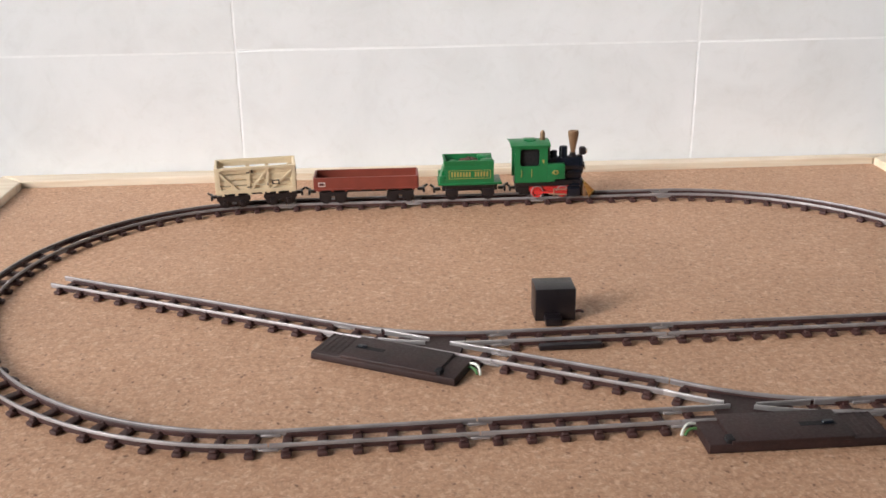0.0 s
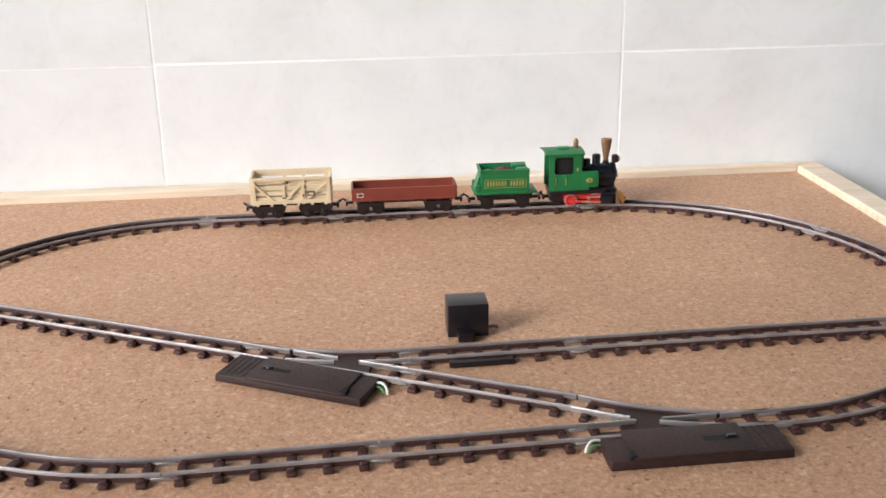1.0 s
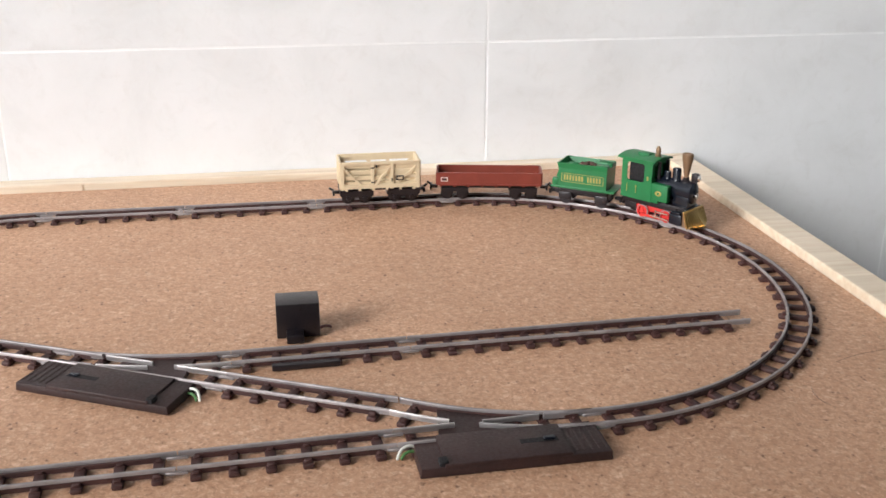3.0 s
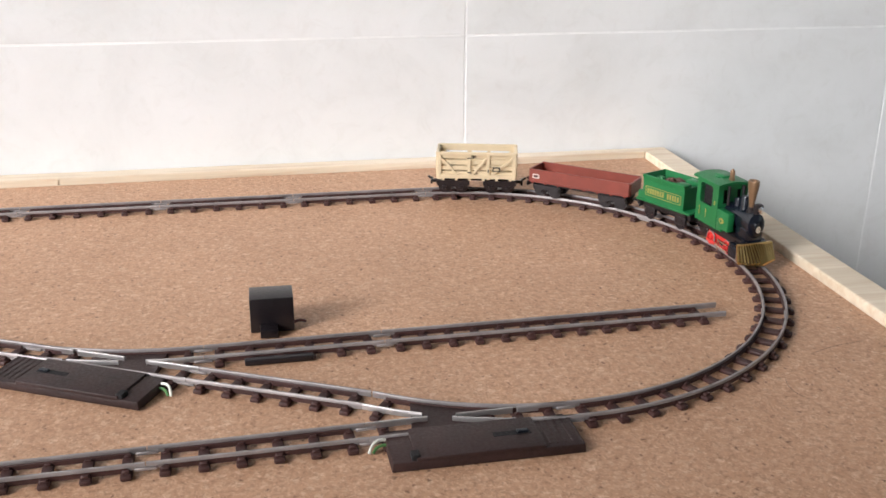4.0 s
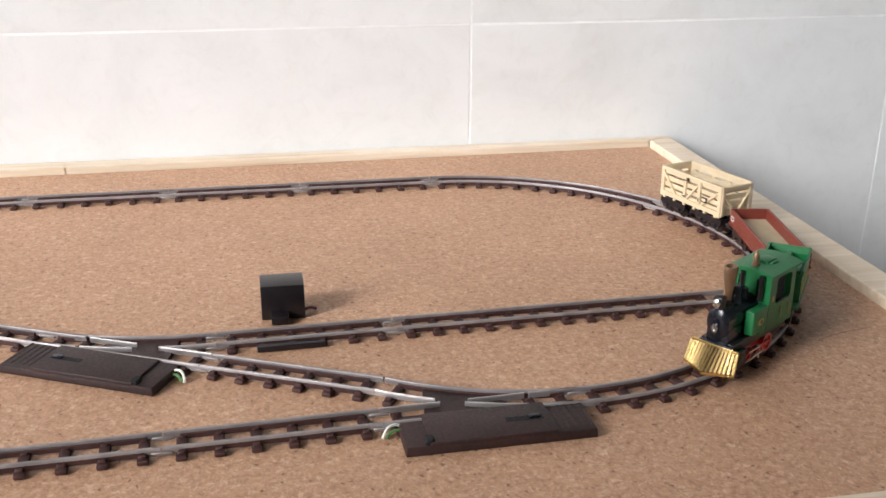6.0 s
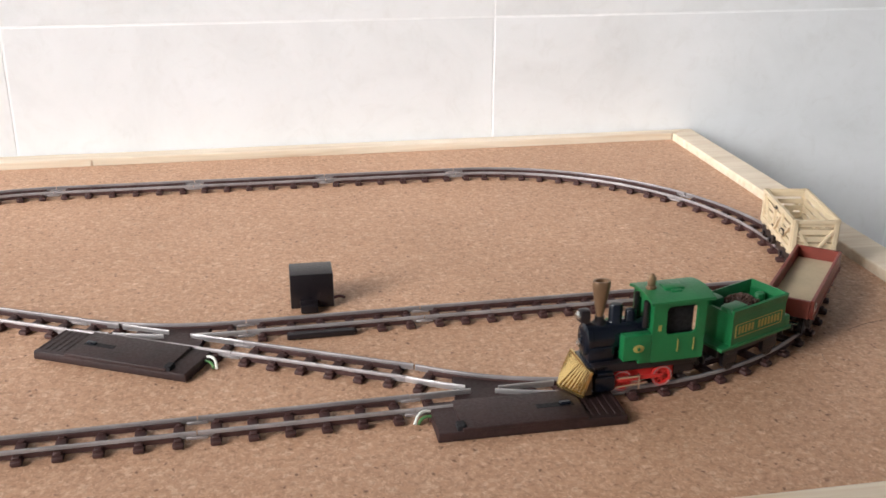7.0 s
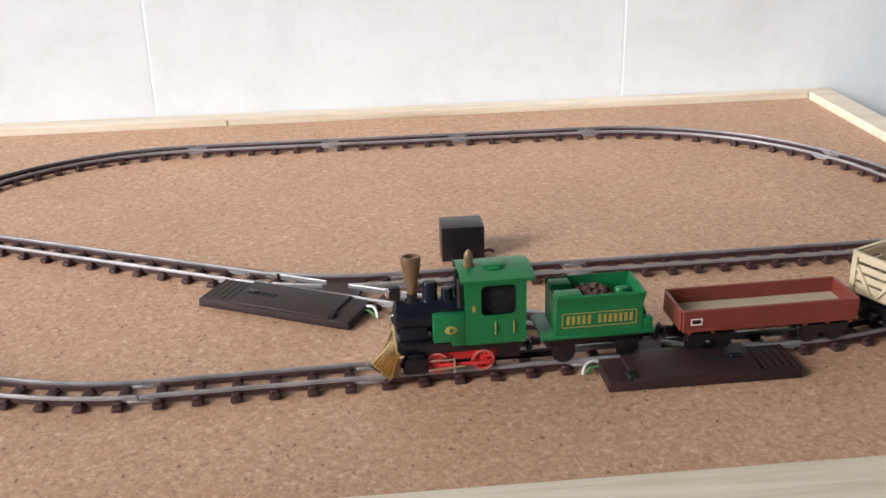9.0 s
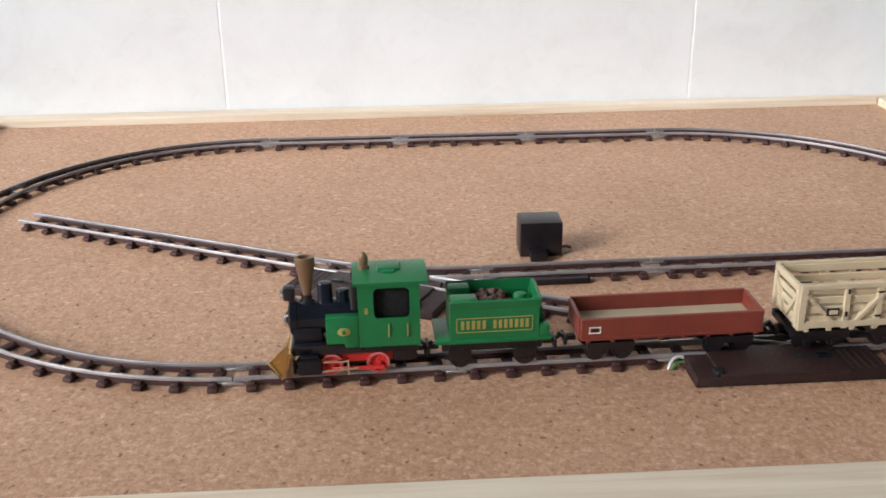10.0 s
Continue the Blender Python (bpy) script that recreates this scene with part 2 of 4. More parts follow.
def slab(name, x0, x1, y0, y1, z0, z1, mat, label, category="wall"):
    ob = new(name, mesh_of(block(bmesh.new(), x0, x1, y0, y1, z0, z1), mat))
    return tagged(ob, label, category, kind="structure")


slab("floor", RX0 - 0.1, RX1 + 0.1, RY0 - 0.1, WALL_Y + 0.1, FLOOR_Z - 0.1, FLOOR_Z, FLOORING, "plain brown floor under the table", "floor")
slab("ceiling", RX0 - 0.1, RX1 + 0.1, RY0 - 0.1, WALL_Y + 0.1, TOP_Z, TOP_Z + 0.1, PLASTER, "plain pale ceiling", "ceiling")
slab("wall_behind", RX0, RX1, RY0 - 0.1, RY0, FLOOR_Z, TOP_Z, PLASTER, "plain pale plastered wall")


def wall_with_opening(name, axis, at, thick, a0, a1, o0, o1, z0, z1, label):
    """A wall across x or y with one opening from o0 to o1 and z0 to z1."""
    bm = bmesh.new()
    for p0, p1, q0, q1 in ((a0, o0, FLOOR_Z, TOP_Z), (o1, a1, FLOOR_Z, TOP_Z), (o0, o1, FLOOR_Z, z0), (o0, o1, z1, TOP_Z)):
        if q1 - q0 < 0.01:
            continue
        if axis == "x":
            block(bm, at, at + thick, p0, p1, q0, q1)
        else:
            block(bm, p0, p1, at, at + thick, q0, q1)
    return tagged(new(name, mesh_of(bm, PLASTER)), label, "wall", kind="structure")


wall_with_opening("wall_left", "x", RX0 - 0.1, 0.1, RY0, WALL_Y, -0.90, 0.18, 0.08, 1.44, "plain pale plastered wall with a window opening")
# Unseen wall; its opening is there only for the added cool fill.
wall_with_opening("wall_right", "x", RX1, 0.1, RY0, WALL_Y, -1.35, -0.40, 0.0, 1.2, "plain pale plastered wall with an opening added for the cool fill")

# The tiled wall: grout behind, tiles proud of it.
back = slab("wall_back", RX0, RX1, WALL_Y + 0.00015, WALL_Y + 0.1, FLOOR_Z, TOP_Z, GROUT, "wall of large off-white glazed tiles with white joints")
JOINTS_X = [-1.2, -0.959, -0.680, -0.4010, -0.1222, 0.1566, 0.4371, 0.717, 0.997, 1.277, 1.557, 1.837, 2.0]
JOINTS_Z = [-0.76, -0.725, -0.525, -0.325, -0.1233, 0.0767, 0.2767, 0.4755, 0.6755, 0.8755, 1.0755, 1.2755, 1.4755, 1.6755, 1.75]


def tile_mesh(w, h):
    bm = bmesh.new()
    block(bm, 0, w, 0, 0.008, 0, h, 0.00025, None, 1)
    return mesh_of(bm, TILE, True)


tile_meshes = {}
for i, (xa, xb) in enumerate(zip(JOINTS_X, JOINTS_X[1:])):
    for za, zb in zip(JOINTS_Z, JOINTS_Z[1:]):
        drop = -0.0011 if xb < -0.12 else 0.0
        gap = 0.0011
        size = (round(xb - xa - gap, 4), round(zb - za - gap, 4))
        if size not in tile_meshes:
            tile_meshes[size] = tile_mesh(*size)
        ob = new("tile", tile_meshes[size])
        ob.parent = back
        ob.location = (xa + gap / 2, WALL_Y, za + gap / 2 + drop)

# ---- the layout board on its table ----
BL, BR, FR, FL = (-0.2525, 0.2740), (0.2695, 0.2790), (0.2690, -0.0912), (-0.2500, -0.0950)


def quad(bm, corners, z0, z1):
    low = [bm.verts.new((x, y, z0)) for x, y in corners]
    high = [bm.verts.new((x, y, z1)) for x, y in corners]
    faces = [bm.faces.new(low), bm.faces.new(high)]
    for k in range(4):
        faces.append(bm.faces.new((low[k], low[(k + 1) % 4], high[(k + 1) % 4], high[k])))
    bmesh.ops.recalc_face_normals(bm, faces=faces)
    return bm


board = thing("layout_board", "speckled brown chipboard layout base framed with pale wooden strips", "board")
part("panel", quad(bmesh.new(), (BL, BR, FR, FL), -0.010, 0.0), BOARD, board, smooth=False)
W = 0.0165


def strip(a, b, out_a, out_b, z1=0.0042):
    """A flat wooden edging strip from a to b, with mitred outer corners."""
    bm = quad(bmesh.new(), (a, b, out_b, out_a), -0.012, z1)
    es = [e for e in bm.edges if abs(e.verts[0].co.z - z1) < 1e-6 and abs(e.verts[1].co.z - z1) < 1e-6]
    bmesh.ops.bevel(bm, geom=es, offset=0.0007, segments=2, affect="EDGES", profile=0.5)
    return part("edging_strip", bm, STRIP, board, "pale bare pine edging strip", smooth=False)


g = 0.0007
OBL, OBR, OFR, OFL = (BL[0] - W, 0.2885), (BR[0] + W, 0.2885), (FR[0] + W, FR[1] - 0.030), (FL[0] - W, FL[1] - 0.030)
JOIN_X = -0.0800
JOIN_Y = BL[1] + (BR[1] - BL[1]) * (JOIN_X - BL[0]) / (BR[0] - BL[0])
strip((BL[0], BL[1] + 0.0003), (JOIN_X - 0.00005, JOIN_Y + 0.0003), OBL, (JOIN_X - 0.00005, OBL[1]))
strip((JOIN_X - 0.002, JOIN_Y + g), (BR[0], BR[1] + g), (JOIN_X - 0.002, OBR[1]), OBR, 0.0041)
strip((BR[0] + g, BR[1]), (FR[0] + g, FR[1]), (OBR[0], OBR[1] - g), OFR)
strip((FR[0], FR[1] - g), (FL[0], FL[1] - g), (OFR[0] - g, OFR[1]), (OFL[0] + g, OFL[1]))
strip((FL[0] - g, FL[1]), (BL[0] - g, BL[1]), (OFL[0], OFL[1] + g), (OBL[0], OBL[1] - g))

table = thing("table", "plain dark wooden table under the layout board", "table")
part("tabletop", block(bmesh.new(), -0.22, 0.24, -0.085, 0.262, -0.035, -0.012, 0.002), TABLE, table)
for x in (-0.18, 0.22):
    for y in (-0.065, 0.240):
        part("leg", block(bmesh.new(), x - 0.018, x + 0.018, y - 0.018, y + 0.018, FLOOR_Z, -0.035, 0.002), TABLE, table)

# Fine dark hairs on the bare board.
HAIR = paint("dark_hair", (0.20, 0.12, 0.08), 0.6, vary=0.2)


def hair(a, b, c):
    ob = new("hair", mesh_of(tube(bmesh.new(), bent(a, b, c, 12), 0.00008, 5), HAIR, True))
    return tagged(ob, "thin dark curved hair lying on the chipboard", "hair", "hairs on the board")


hair((0.2089, -0.0122, 0.00015), (0.2053, -0.0199, 0.00015), (0.2087, -0.0255, 0.00015))
hair((0.2278, 0.0043, 0.00015), (0.2385, 0.0099, 0.00015), (0.2535, 0.0113, 0.00015))
hair((0.1751, -0.0235, 0.00015), (0.1766, -0.0235, 0.00015), (0.1786, -0.0242, 0.00015))

# ---- track ----
GAUGE, TIE_TOP, RAIL_TOP = 0.0080, 0.0018, 0.0040
# Ends of the two straights: back left, back right, front right, front left; how far the end curves bulge.
SBL, SBR, SFR, SFL = (-0.0900, 0.2205), (0.1198, 0.2205), (0.1262, -0.0255), (-0.0725, -0.0330)
BULGE_R, BULGE_L = 0.1215, 0.1275


def loop_points(n=90):
    """The loop's centre line: along the back to the right, round, along the front and round again."""
    pts = [(SBL[0] + (SBR[0] - SBL[0]) * k / 60, SBL[1] + (SBR[1] - SBL[1]) * k / 60) for k in range(60)]
    for start, end, bulge, back_first in ((SBR, SFR, BULGE_R, True), (SFL, SBL, -BULGE_L, False)):
        if not back_first:
            pts += [(SFR[0] + (SFL[0] - SFR[0]) * k / 60, SFR[1] + (SFL[1] - SFR[1]) * k / 60) for k in range(60)]
        for k in range(n):
            a = math.pi * k / n
            c, w = math.cos(a), math.sin(a)
            pts.append(((start[0] + end[0]) / 2 + c * (start[0] - end[0]) / 2 + w * bulge, (start[1] + end[1]) / 2 + c * (start[1] - end[1]) / 2))
    return pts


class Way:
    """A plan line with places by its length."""

    def __init__(self, pts, closed=False):
        self.pts = np.array(list(pts) + ([pts[0]] if closed else []), float)
        self.sums = np.r_[0, np.cumsum(np.hypot(*np.diff(self.pts, axis=0).T))]
        self.long, self.closed = float(self.sums[-1]), closed

    def at(self, s):
        s = s % self.long if self.closed else s
        return (float(np.interp(s, self.sums, self.pts[:, 0])), float(np.interp(s, self.sums, self.pts[:, 1])))

    def heading(self, s):
        a, b = self.at(s - 0.0006), self.at(s + 0.0006)
        return math.atan2(b[1] - a[1], b[0] - a[0])

    def cut(self, a, b, step=0.003):
        n = max(1, round((b - a) / step))
        return [self.at(a + (b - a) * k / n) for k in range(n + 1)]

    def near(self, x, y):
        s = np.linspace(0, self.long, 4000)
        d = [(self.at(v)[0] - x) ** 2 + (self.at(v)[1] - y) ** 2 for v in s]
        return float(s[int(np.argmin(d))])


LOOP = Way(loop_points(), True)


def web_profile(side):
    """Dark brown plastic strip that carries a rail clear of the board, proud on its inner side."""
    c = side * (GAUGE / 2 + 0.0004)
    return [(c + side * o, z) for o, z in ((-0.00085, 0.0012), (0.00048, 0.0012), (0.00048, TIE_TOP + 0.0009), (-0.00055, TIE_TOP + 0.0011), (-0.00085, TIE_TOP + 0.0008))]


def rail_profile(side, wide=0.00048):
    """A folded steel rail with a tall plain outer face."""
    c = side * (GAUGE / 2 + 0.0004)
    w = wide
    return [(c + side * o, z) for o, z in ((-w * 0.6, TIE_TOP), (w * 0.5, TIE_TOP), (w * 0.5, TIE_TOP + 0.0009), (w * 1.1, TIE_TOP + 0.0011), (w * 1.1, RAIL_TOP - 0.0003), (w * 0.7, RAIL_TOP), (-w * 0.7, RAIL_TOP), (-w, RAIL_TOP - 0.0003), (-w, RAIL_TOP - 0.0010), (-w * 0.6, RAIL_TOP - 0.0013))]


def sleeper_bm():
    bm = bmesh.new()
    block(bm, -0.0017, 0.0017, -0.0077, 0.0077, 0.00005, TIE_TOP, 0.0006, None, 2)
    for s in (-1, 1):
        block(bm, -0.0012, 0.0012, s * 0.0057 - 0.0008, s * 0.0057 + 0.0008, TIE_TOP - 0.0002, TIE_TOP + 0.0009, 0.0003, None, 1)
        block(bm, -0.0010, 0.0010, s * 0.0033 - 0.0005, s * 0.0033 + 0.0005, TIE_TOP - 0.0002, TIE_TOP + 0.0006, 0.0002, None, 1)
    return bm


SLEEPER_MESH = mesh_of(sleeper_bm(), SLEEPER, True)
track_number = random.Random(4)


def sleepers(owner, way, a, b, count, first=0.0055, last=0.0055):
    for k in range(count):
        s = a + first + (b - a - first - last) * k / max(1, count - 1)
        ob = new("sleeper", SLEEPER_MESH)
        ob.parent = owner
        x, y = way.at(s)
        ob.matrix_local = pose(x, y, 0, 0, 0, math.degrees(way.heading(s)) + track_number.uniform(-0.8, 0.8))


def joiners(owner, way, s):
    """Two folded metal rail joiners at a joint."""
    x, y = way.at(s)
    h = way.heading(s)
    for side in (-1, 1):
        bm = bmesh.new()
        c = side * (GAUGE / 2 + 0.0004)
        m = pose(x, y, 0, 0, 0, math.degrees(h))
        block(bm, -0.0032, 0.0032, c - 0.0008, c + 0.0008, TIE_TOP - 0.0003, TIE_TOP + 0.0007, 0.0002, m, 1)
        part("rail_joiner", bm, RAIL, owner, "folded metal rail joiner")


def track(label, way, a, b, count, join_start=True, overhang=0.0):
    owner = thing("track_section", label, "track", "toy railway track")
    for side in (-1, 1):
        part("rail", sweep(bmesh.new(), way.cut(a + 0.0002, b - 0.0002 + overhang), rail_profile(side)), RAIL, owner, smooth=True)
    web = bmesh.new()
    for side in (-1, 1):
        sweep(web, way.cut(a + 0.005, b - 0.005), web_profile(side))
    part("sleeper_web", web, SLEEPER, owner)
    sleepers(owner, way, a, b, count)
    if join_start:
        joiners(owner, way, a)
    return owner


STRAIGHT = "straight toy track with steel rails on dark brown sleepers"
CURVE = "curved toy track with steel rails on dark brown sleepers"
sb = [0.0] + [LOOP.near(x, 0.2205) for x in (-0.0199, 0.0490, 0.1198)]
sf = [LOOP.near(x, y) for x, y in (SFR, (0.0607, -0.0280), (-0.0054, -0.0305), SFL)]
for a, b in zip(sb, sb[1:]):
    track(STRAIGHT, LOOP, a, b, 6)
rc = np.linspace(sb[3], sf[0], 4)
for a, b in zip(rc, rc[1:]):
    track(CURVE, LOOP, a, b, 12)
for a, b in zip(sf[1:], sf[2:]):
    track(STRAIGHT, LOOP, a, b, 6)
lc = np.linspace(sf[3], LOOP.long, 4)
for a, b in zip(lc, lc[1:]):
    track(CURVE, LOOP, a, b, 12)

SLOPE = 26.0
dx, dy = math.cos(radians(SLOPE)), -math.sin(radians(SLOPE))
TOE_A, END_A, FORK_B, FORK_A = (-0.0539, 0.0498), (0.0056, 0.0208), (0.0628, -0.0070), (0.0087, 0.0375)
FEED_END, SPUR_END = (0.0740, 0.0395), (0.2102, 0.0428)


def line(a, b, n=20):
    return Way([(a[0] + (b[0] - a[0]) * k / n, a[1] + (b[1] - a[1]) * k / n) for k in range(n + 1)])


def arc_between(a, mid, b):
    return Way([(p.x, p.y) for p in bent((*a, 0), (*mid, 0), (*b, 0), 24)])


diag = line(END_A, FORK_B)
track(STRAIGHT, diag, 0, diag.long, 6)
spur_left = line((-0.1826, 0.1117), TOE_A)
track("long straight siding track ending in bare rail ends", spur_left, 0, spur_left.long, 13, False)
feeder = line(FORK_A, FEED_END)
feed = track("straight feeder track with a black connector block", feeder, 0, feeder.long, 6)
spur_right = line(FEED_END, SPUR_END)
track("long straight siding track ending in bare rail ends", spur_right, 0, spur_right.long - 0.0045, 13, overhang=0.0045)


def turnout(label, toe, through_end, fork_end, mid):
    """A turnout: a straight way from toe to through_end, a bent one to fork_end."""
    owner = thing("turnout", label, "turnout", "track turnouts")
    ways = [line(toe, through_end), arc_between(toe, mid, fork_end)]
    side = 1 if (through_end[0] - toe[0]) * (fork_end[1] - toe[1]) - (through_end[1] - toe[1]) * (fork_end[0] - toe[0]) > 0 else -1
    # Stock rails run through; the inner rails stop at the crossing.
    for way, s in ((ways[0], -side), (ways[1], side)):
        part("stock_rail", sweep(bmesh.new(), way.cut(0, way.long), rail_profile(s)), RAIL, owner)
        part("rail_chair", sweep(bmesh.new(), way.cut(0.005, way.long - 0.005), web_profile(s)), SLEEPER, owner, "dark brown plastic chair strip")
    for way, s in ((ways[0], side), (ways[1], -side)):
        L = way.long
        part("point_blade", sweep(bmesh.new(), way.cut(0.018, L * 0.56), rail_profile(s, 0.0003)), BLADE, owner, "bright steel point blade")
        part("closure_rail", sweep(bmesh.new(), way.cut(L * 0.70, L), rail_profile(s, 0.0004)), BLADE, owner)
        part("closure_rail", sweep(bmesh.new(), way.cut(0, 0.0165), rail_profile(s)), RAIL, owner)
    bm = bmesh.new()
    L0, L1 = ways[0].long, ways[1].long
    low, high = [], []
    for k in range(9):
        f = 0.40 + 0.05 * k
        p, q = ways[0].at(L0 * f), ways[1].at(L1 * f)
        h0, h1 = ways[0].heading(L0 * f), ways[1].heading(L1 * f)
        low.append((p[0] + math.sin(h0) * side * 0.0046, p[1] - math.cos(h0) * side * 0.0046))
        high.append((q[0] - math.sin(h1) * side * 0.0046, q[1] + math.cos(h1) * side * 0.0046))
    ring = low + high[::-1]
    under = [bm.verts.new((x, y, 0.0002)) for x, y in ring]
    over = [bm.verts.new((x, y, 0.0023)) for x, y in ring]
    fs = [bm.faces.new(under), bm.faces.new(over)]
    for k in range(len(ring)):
        fs.append(bm.faces.new((under[k], under[(k + 1) % len(ring)], over[(k + 1) % len(ring)], over[k])))
    bmesh.ops.recalc_face_normals(bm, faces=fs)
    part("crossing_plate", bm, MOTOR, owner, "dark plastic crossing plate", smooth=False)
    for n, (way, marks) in enumerate(((ways[0], (0.006, 0.0165, 0.0255)), (ways[1], ()))):
        for s in marks:
            ob = new("sleeper", SLEEPER_MESH)
            ob.parent = owner
            ob.matrix_local = pose(*way.at(s), 0, 0, 0, math.degrees(way.heading(s)))
    for way in ways:
        s = way.long - 0.0055
        ob = new("sleeper", SLEEPER_MESH)
        ob.parent = owner
        ob.matrix_local = pose(*way.at(s), -0.0002, 0, 0, math.degrees(way.heading(s)))
    joiners(owner, ways[0], 0)
    return owner


turnout("toy turnout with steel blades and a dark crossing plate", TOE_A, END_A, FORK_A, (TOE_A[0] + 0.0320 * dx, TOE_A[1] + 0.0320 * dy))
turnout("toy turnout with steel blades and a dark crossing plate", SFR, LOOP.at(sf[1]), FORK_B, (SFR[0] - 0.0330, SFR[1] - 0.0008))


def point_motor(m, label, back=0.0010):
    """Flat turnout motor case, x along the track, y away from it; its lever slot and cable."""
    owner = thing("turnout_motor", label, "turnout motor", "turnout motors", m=m)
    L, D = 0.0598, 0.0207
    bm = bmesh.new()
    prism(bm, [(0, 0.0002), (L, 0.0002), (L - 0.0004, 0.0034), (0.0004, 0.0034)], -0.0029, -D)
    es = [e for e in bm.edges]
    bmesh.ops.bevel(bm, geom=es, offset=0.0004, segments=2, affect="EDGES", profile=0.5)
    block(bm, 0.0006, L - 0.0006, -0.0032, back, 0.0002, 0.0016, 0.0002, None, 1)
    part("base", bm, MOTOR, owner)
    bm = bmesh.new()
    block(bm, 0.0075, 0.0470, -D - 0.0001, -0.0031, 0.0028, 0.0044, 0.0005)
    part("cover", bm, MOTOR, owner)
    # The slot is a thin raised strip; its recess shade is only colour.
    bm = bmesh.new()
    block(bm, 0.0325, 0.0445, -0.0133, -0.0107, 0.0040, 0.00448, 0.0001, None, 1)
    part("slot", bm, SLOT, owner, "lever slot with its shade painted near-black")
    bm = bmesh.new()
    block(bm, 0.0398, 0.0436, -0.0129, -0.0112, 0.0044, 0.0054, 0.0003, None, 1)
    part("lever", bm, INK, owner, "small blue-black lever")
    part("notch", block(bmesh.new(), 0.0060, 0.0086, -D + 0.0004, -D + 0.0040, 0.0030, 0.0050, 0.0003, None, 1), SLOT, owner, "black end notch")
    for k in range(5):
        part("ridge", block(bmesh.new(), 0.0485 + 0.0024 * k, 0.0493 + 0.0024 * k, -D + 0.002, -0.0034, 0.0033, 0.00355, 0.00005, None, 1), MOTOR, owner)
    part("wire", tube(bmesh.new(), bent((0.0015, -0.006, 0.0022), (-0.0035, -0.006, 0.0048), (-0.0052, -0.0095, 0.0006)), 0.0005), WIRE_WHITE, owner, "white cable loop")
    part("wire", tube(bmesh.new(), bent((0.0015, -0.0075, 0.0016), (-0.0025, -0.0075, 0.0028), (-0.0040, -0.0095, 0.0006)), 0.0005), WIRE_GREEN, owner, "green cable loop")
    return owner


MOTOR_LABEL = "flat dark brown plastic turnout motor with a lever slot"
point_motor(pose(0.0650, -0.0268, 0, 0, 0, 1.1), MOTOR_LABEL)
# The other motor lies the opposite way round along the slanting track.
mA = point_motor(pose(-0.0015, 0.0217, 0, 0, 0, 180 - 26.7), "flat dark brown turnout motor beside the slanting track", 0.0025)
for ch in mA.children:
    ch.data = ch.data.copy()
    ch.data.transform(Matrix.Diagonal((1, -1, 1, 1)))
    ch.data.flip_normals()

# ---- feeder box ----
fb = thing("feeder_box", "small black plastic box beside the feeder track", "box", m=pose(0.0343, 0.0635, 0, 0, 0, 0))
bm = block(bmesh.new(), -0.0088, 0.0078, -0.0062, 0.0068, 0.0002, 0.0142, 0.0005)
part("case", bm, BLACK, fb)
part("spout", block(bmesh.new(), -0.0052, 0.0014, -0.0120, -0.0058, 0.0004, 0.0036, 0.0004), BLACK, fb)
part("cable", tube(bmesh.new(), bent((0.0075, -0.003, 0.0022), (0.0098, -0.002, 0.0034), (0.0122, 0.0010, 0.0007)), 0.0006), WIRE_RED, fb, "dark red cable end")
bm = block(bmesh.new(), 0.0255 - 0.0125, 0.0375, -0.0088, -0.0058, 0.0003, 0.0026, 0.0005)
cb = part("connector_block", bm, BLACK, feed, "black plastic connector block")
cb.matrix_local = pose(0.0100, 0.0378, 0, 0, 0, 1.7)

# ---- the train ----


def wheel_bm(r, width=0.0016, spokes=0):
    """A wheel round y: tread, flange and a hub; the flange is on the +y side."""
    bm = bmesh.new()
    m = pose(0, 0, 0, 90)
    if spokes:
        n = 24
        prof = [(r * 0.78, -width / 2), (r, -width / 2), (r, width * 0.2), (r * 1.12, width * 0.3), (r * 1.12, width / 2), (r * 0.78, width / 2)]
        rings = [[bm.verts.new((a * math.cos(2 * math.pi * k / n), z, a * math.sin(2 * math.pi * k / n))) for k in range(n)] for a, z in prof]
        fs = []
        for a, b in zip(rings, rings[1:] + rings[:1]):
            for k in range(n):
                fs.append(bm.faces.new((a[k], a[(k + 1) % n], b[(k + 1) % n], b[k])))
        bmesh.ops.recalc_face_normals(bm, faces=fs)
        for k in range(spokes):
            a = 2 * math.pi * k / spokes
            bar(bm, (0, 0, 0), (0.8 * r * math.cos(a), 0, 0.8 * r * math.sin(a)), width * 0.55, r * 0.2, up=(0, 1, 0))
        lathe(bm, [(r * 0.27, -width * 0.55), (r * 0.27, width * 0.5)], m, 12)
    else:
        lathe(bm, [(r * 0.25, -width * 0.62), (r * 0.3, -width * 0.5), (r * 0.7, -width * 0.3), (r * 0.82, -width / 2), (r, -width / 2), (r, width * 0.2), (r * 1.1, width * 0.3), (r * 1.1, width / 2), (r * 0.3, width / 2)], m, 20)
    return bm


WHEEL_MESH = mesh_of(wheel_bm(0.0031), BLACK, True)
AXLE_MESH = mesh_of(lathe(bmesh.new(), [(0.0006, -0.0052), (0.0006, 0.0052)], pose(0, 0, 0, 90), 10), BRIGHT, True)
WHEEL_Z = RAIL_TOP + 0.0031


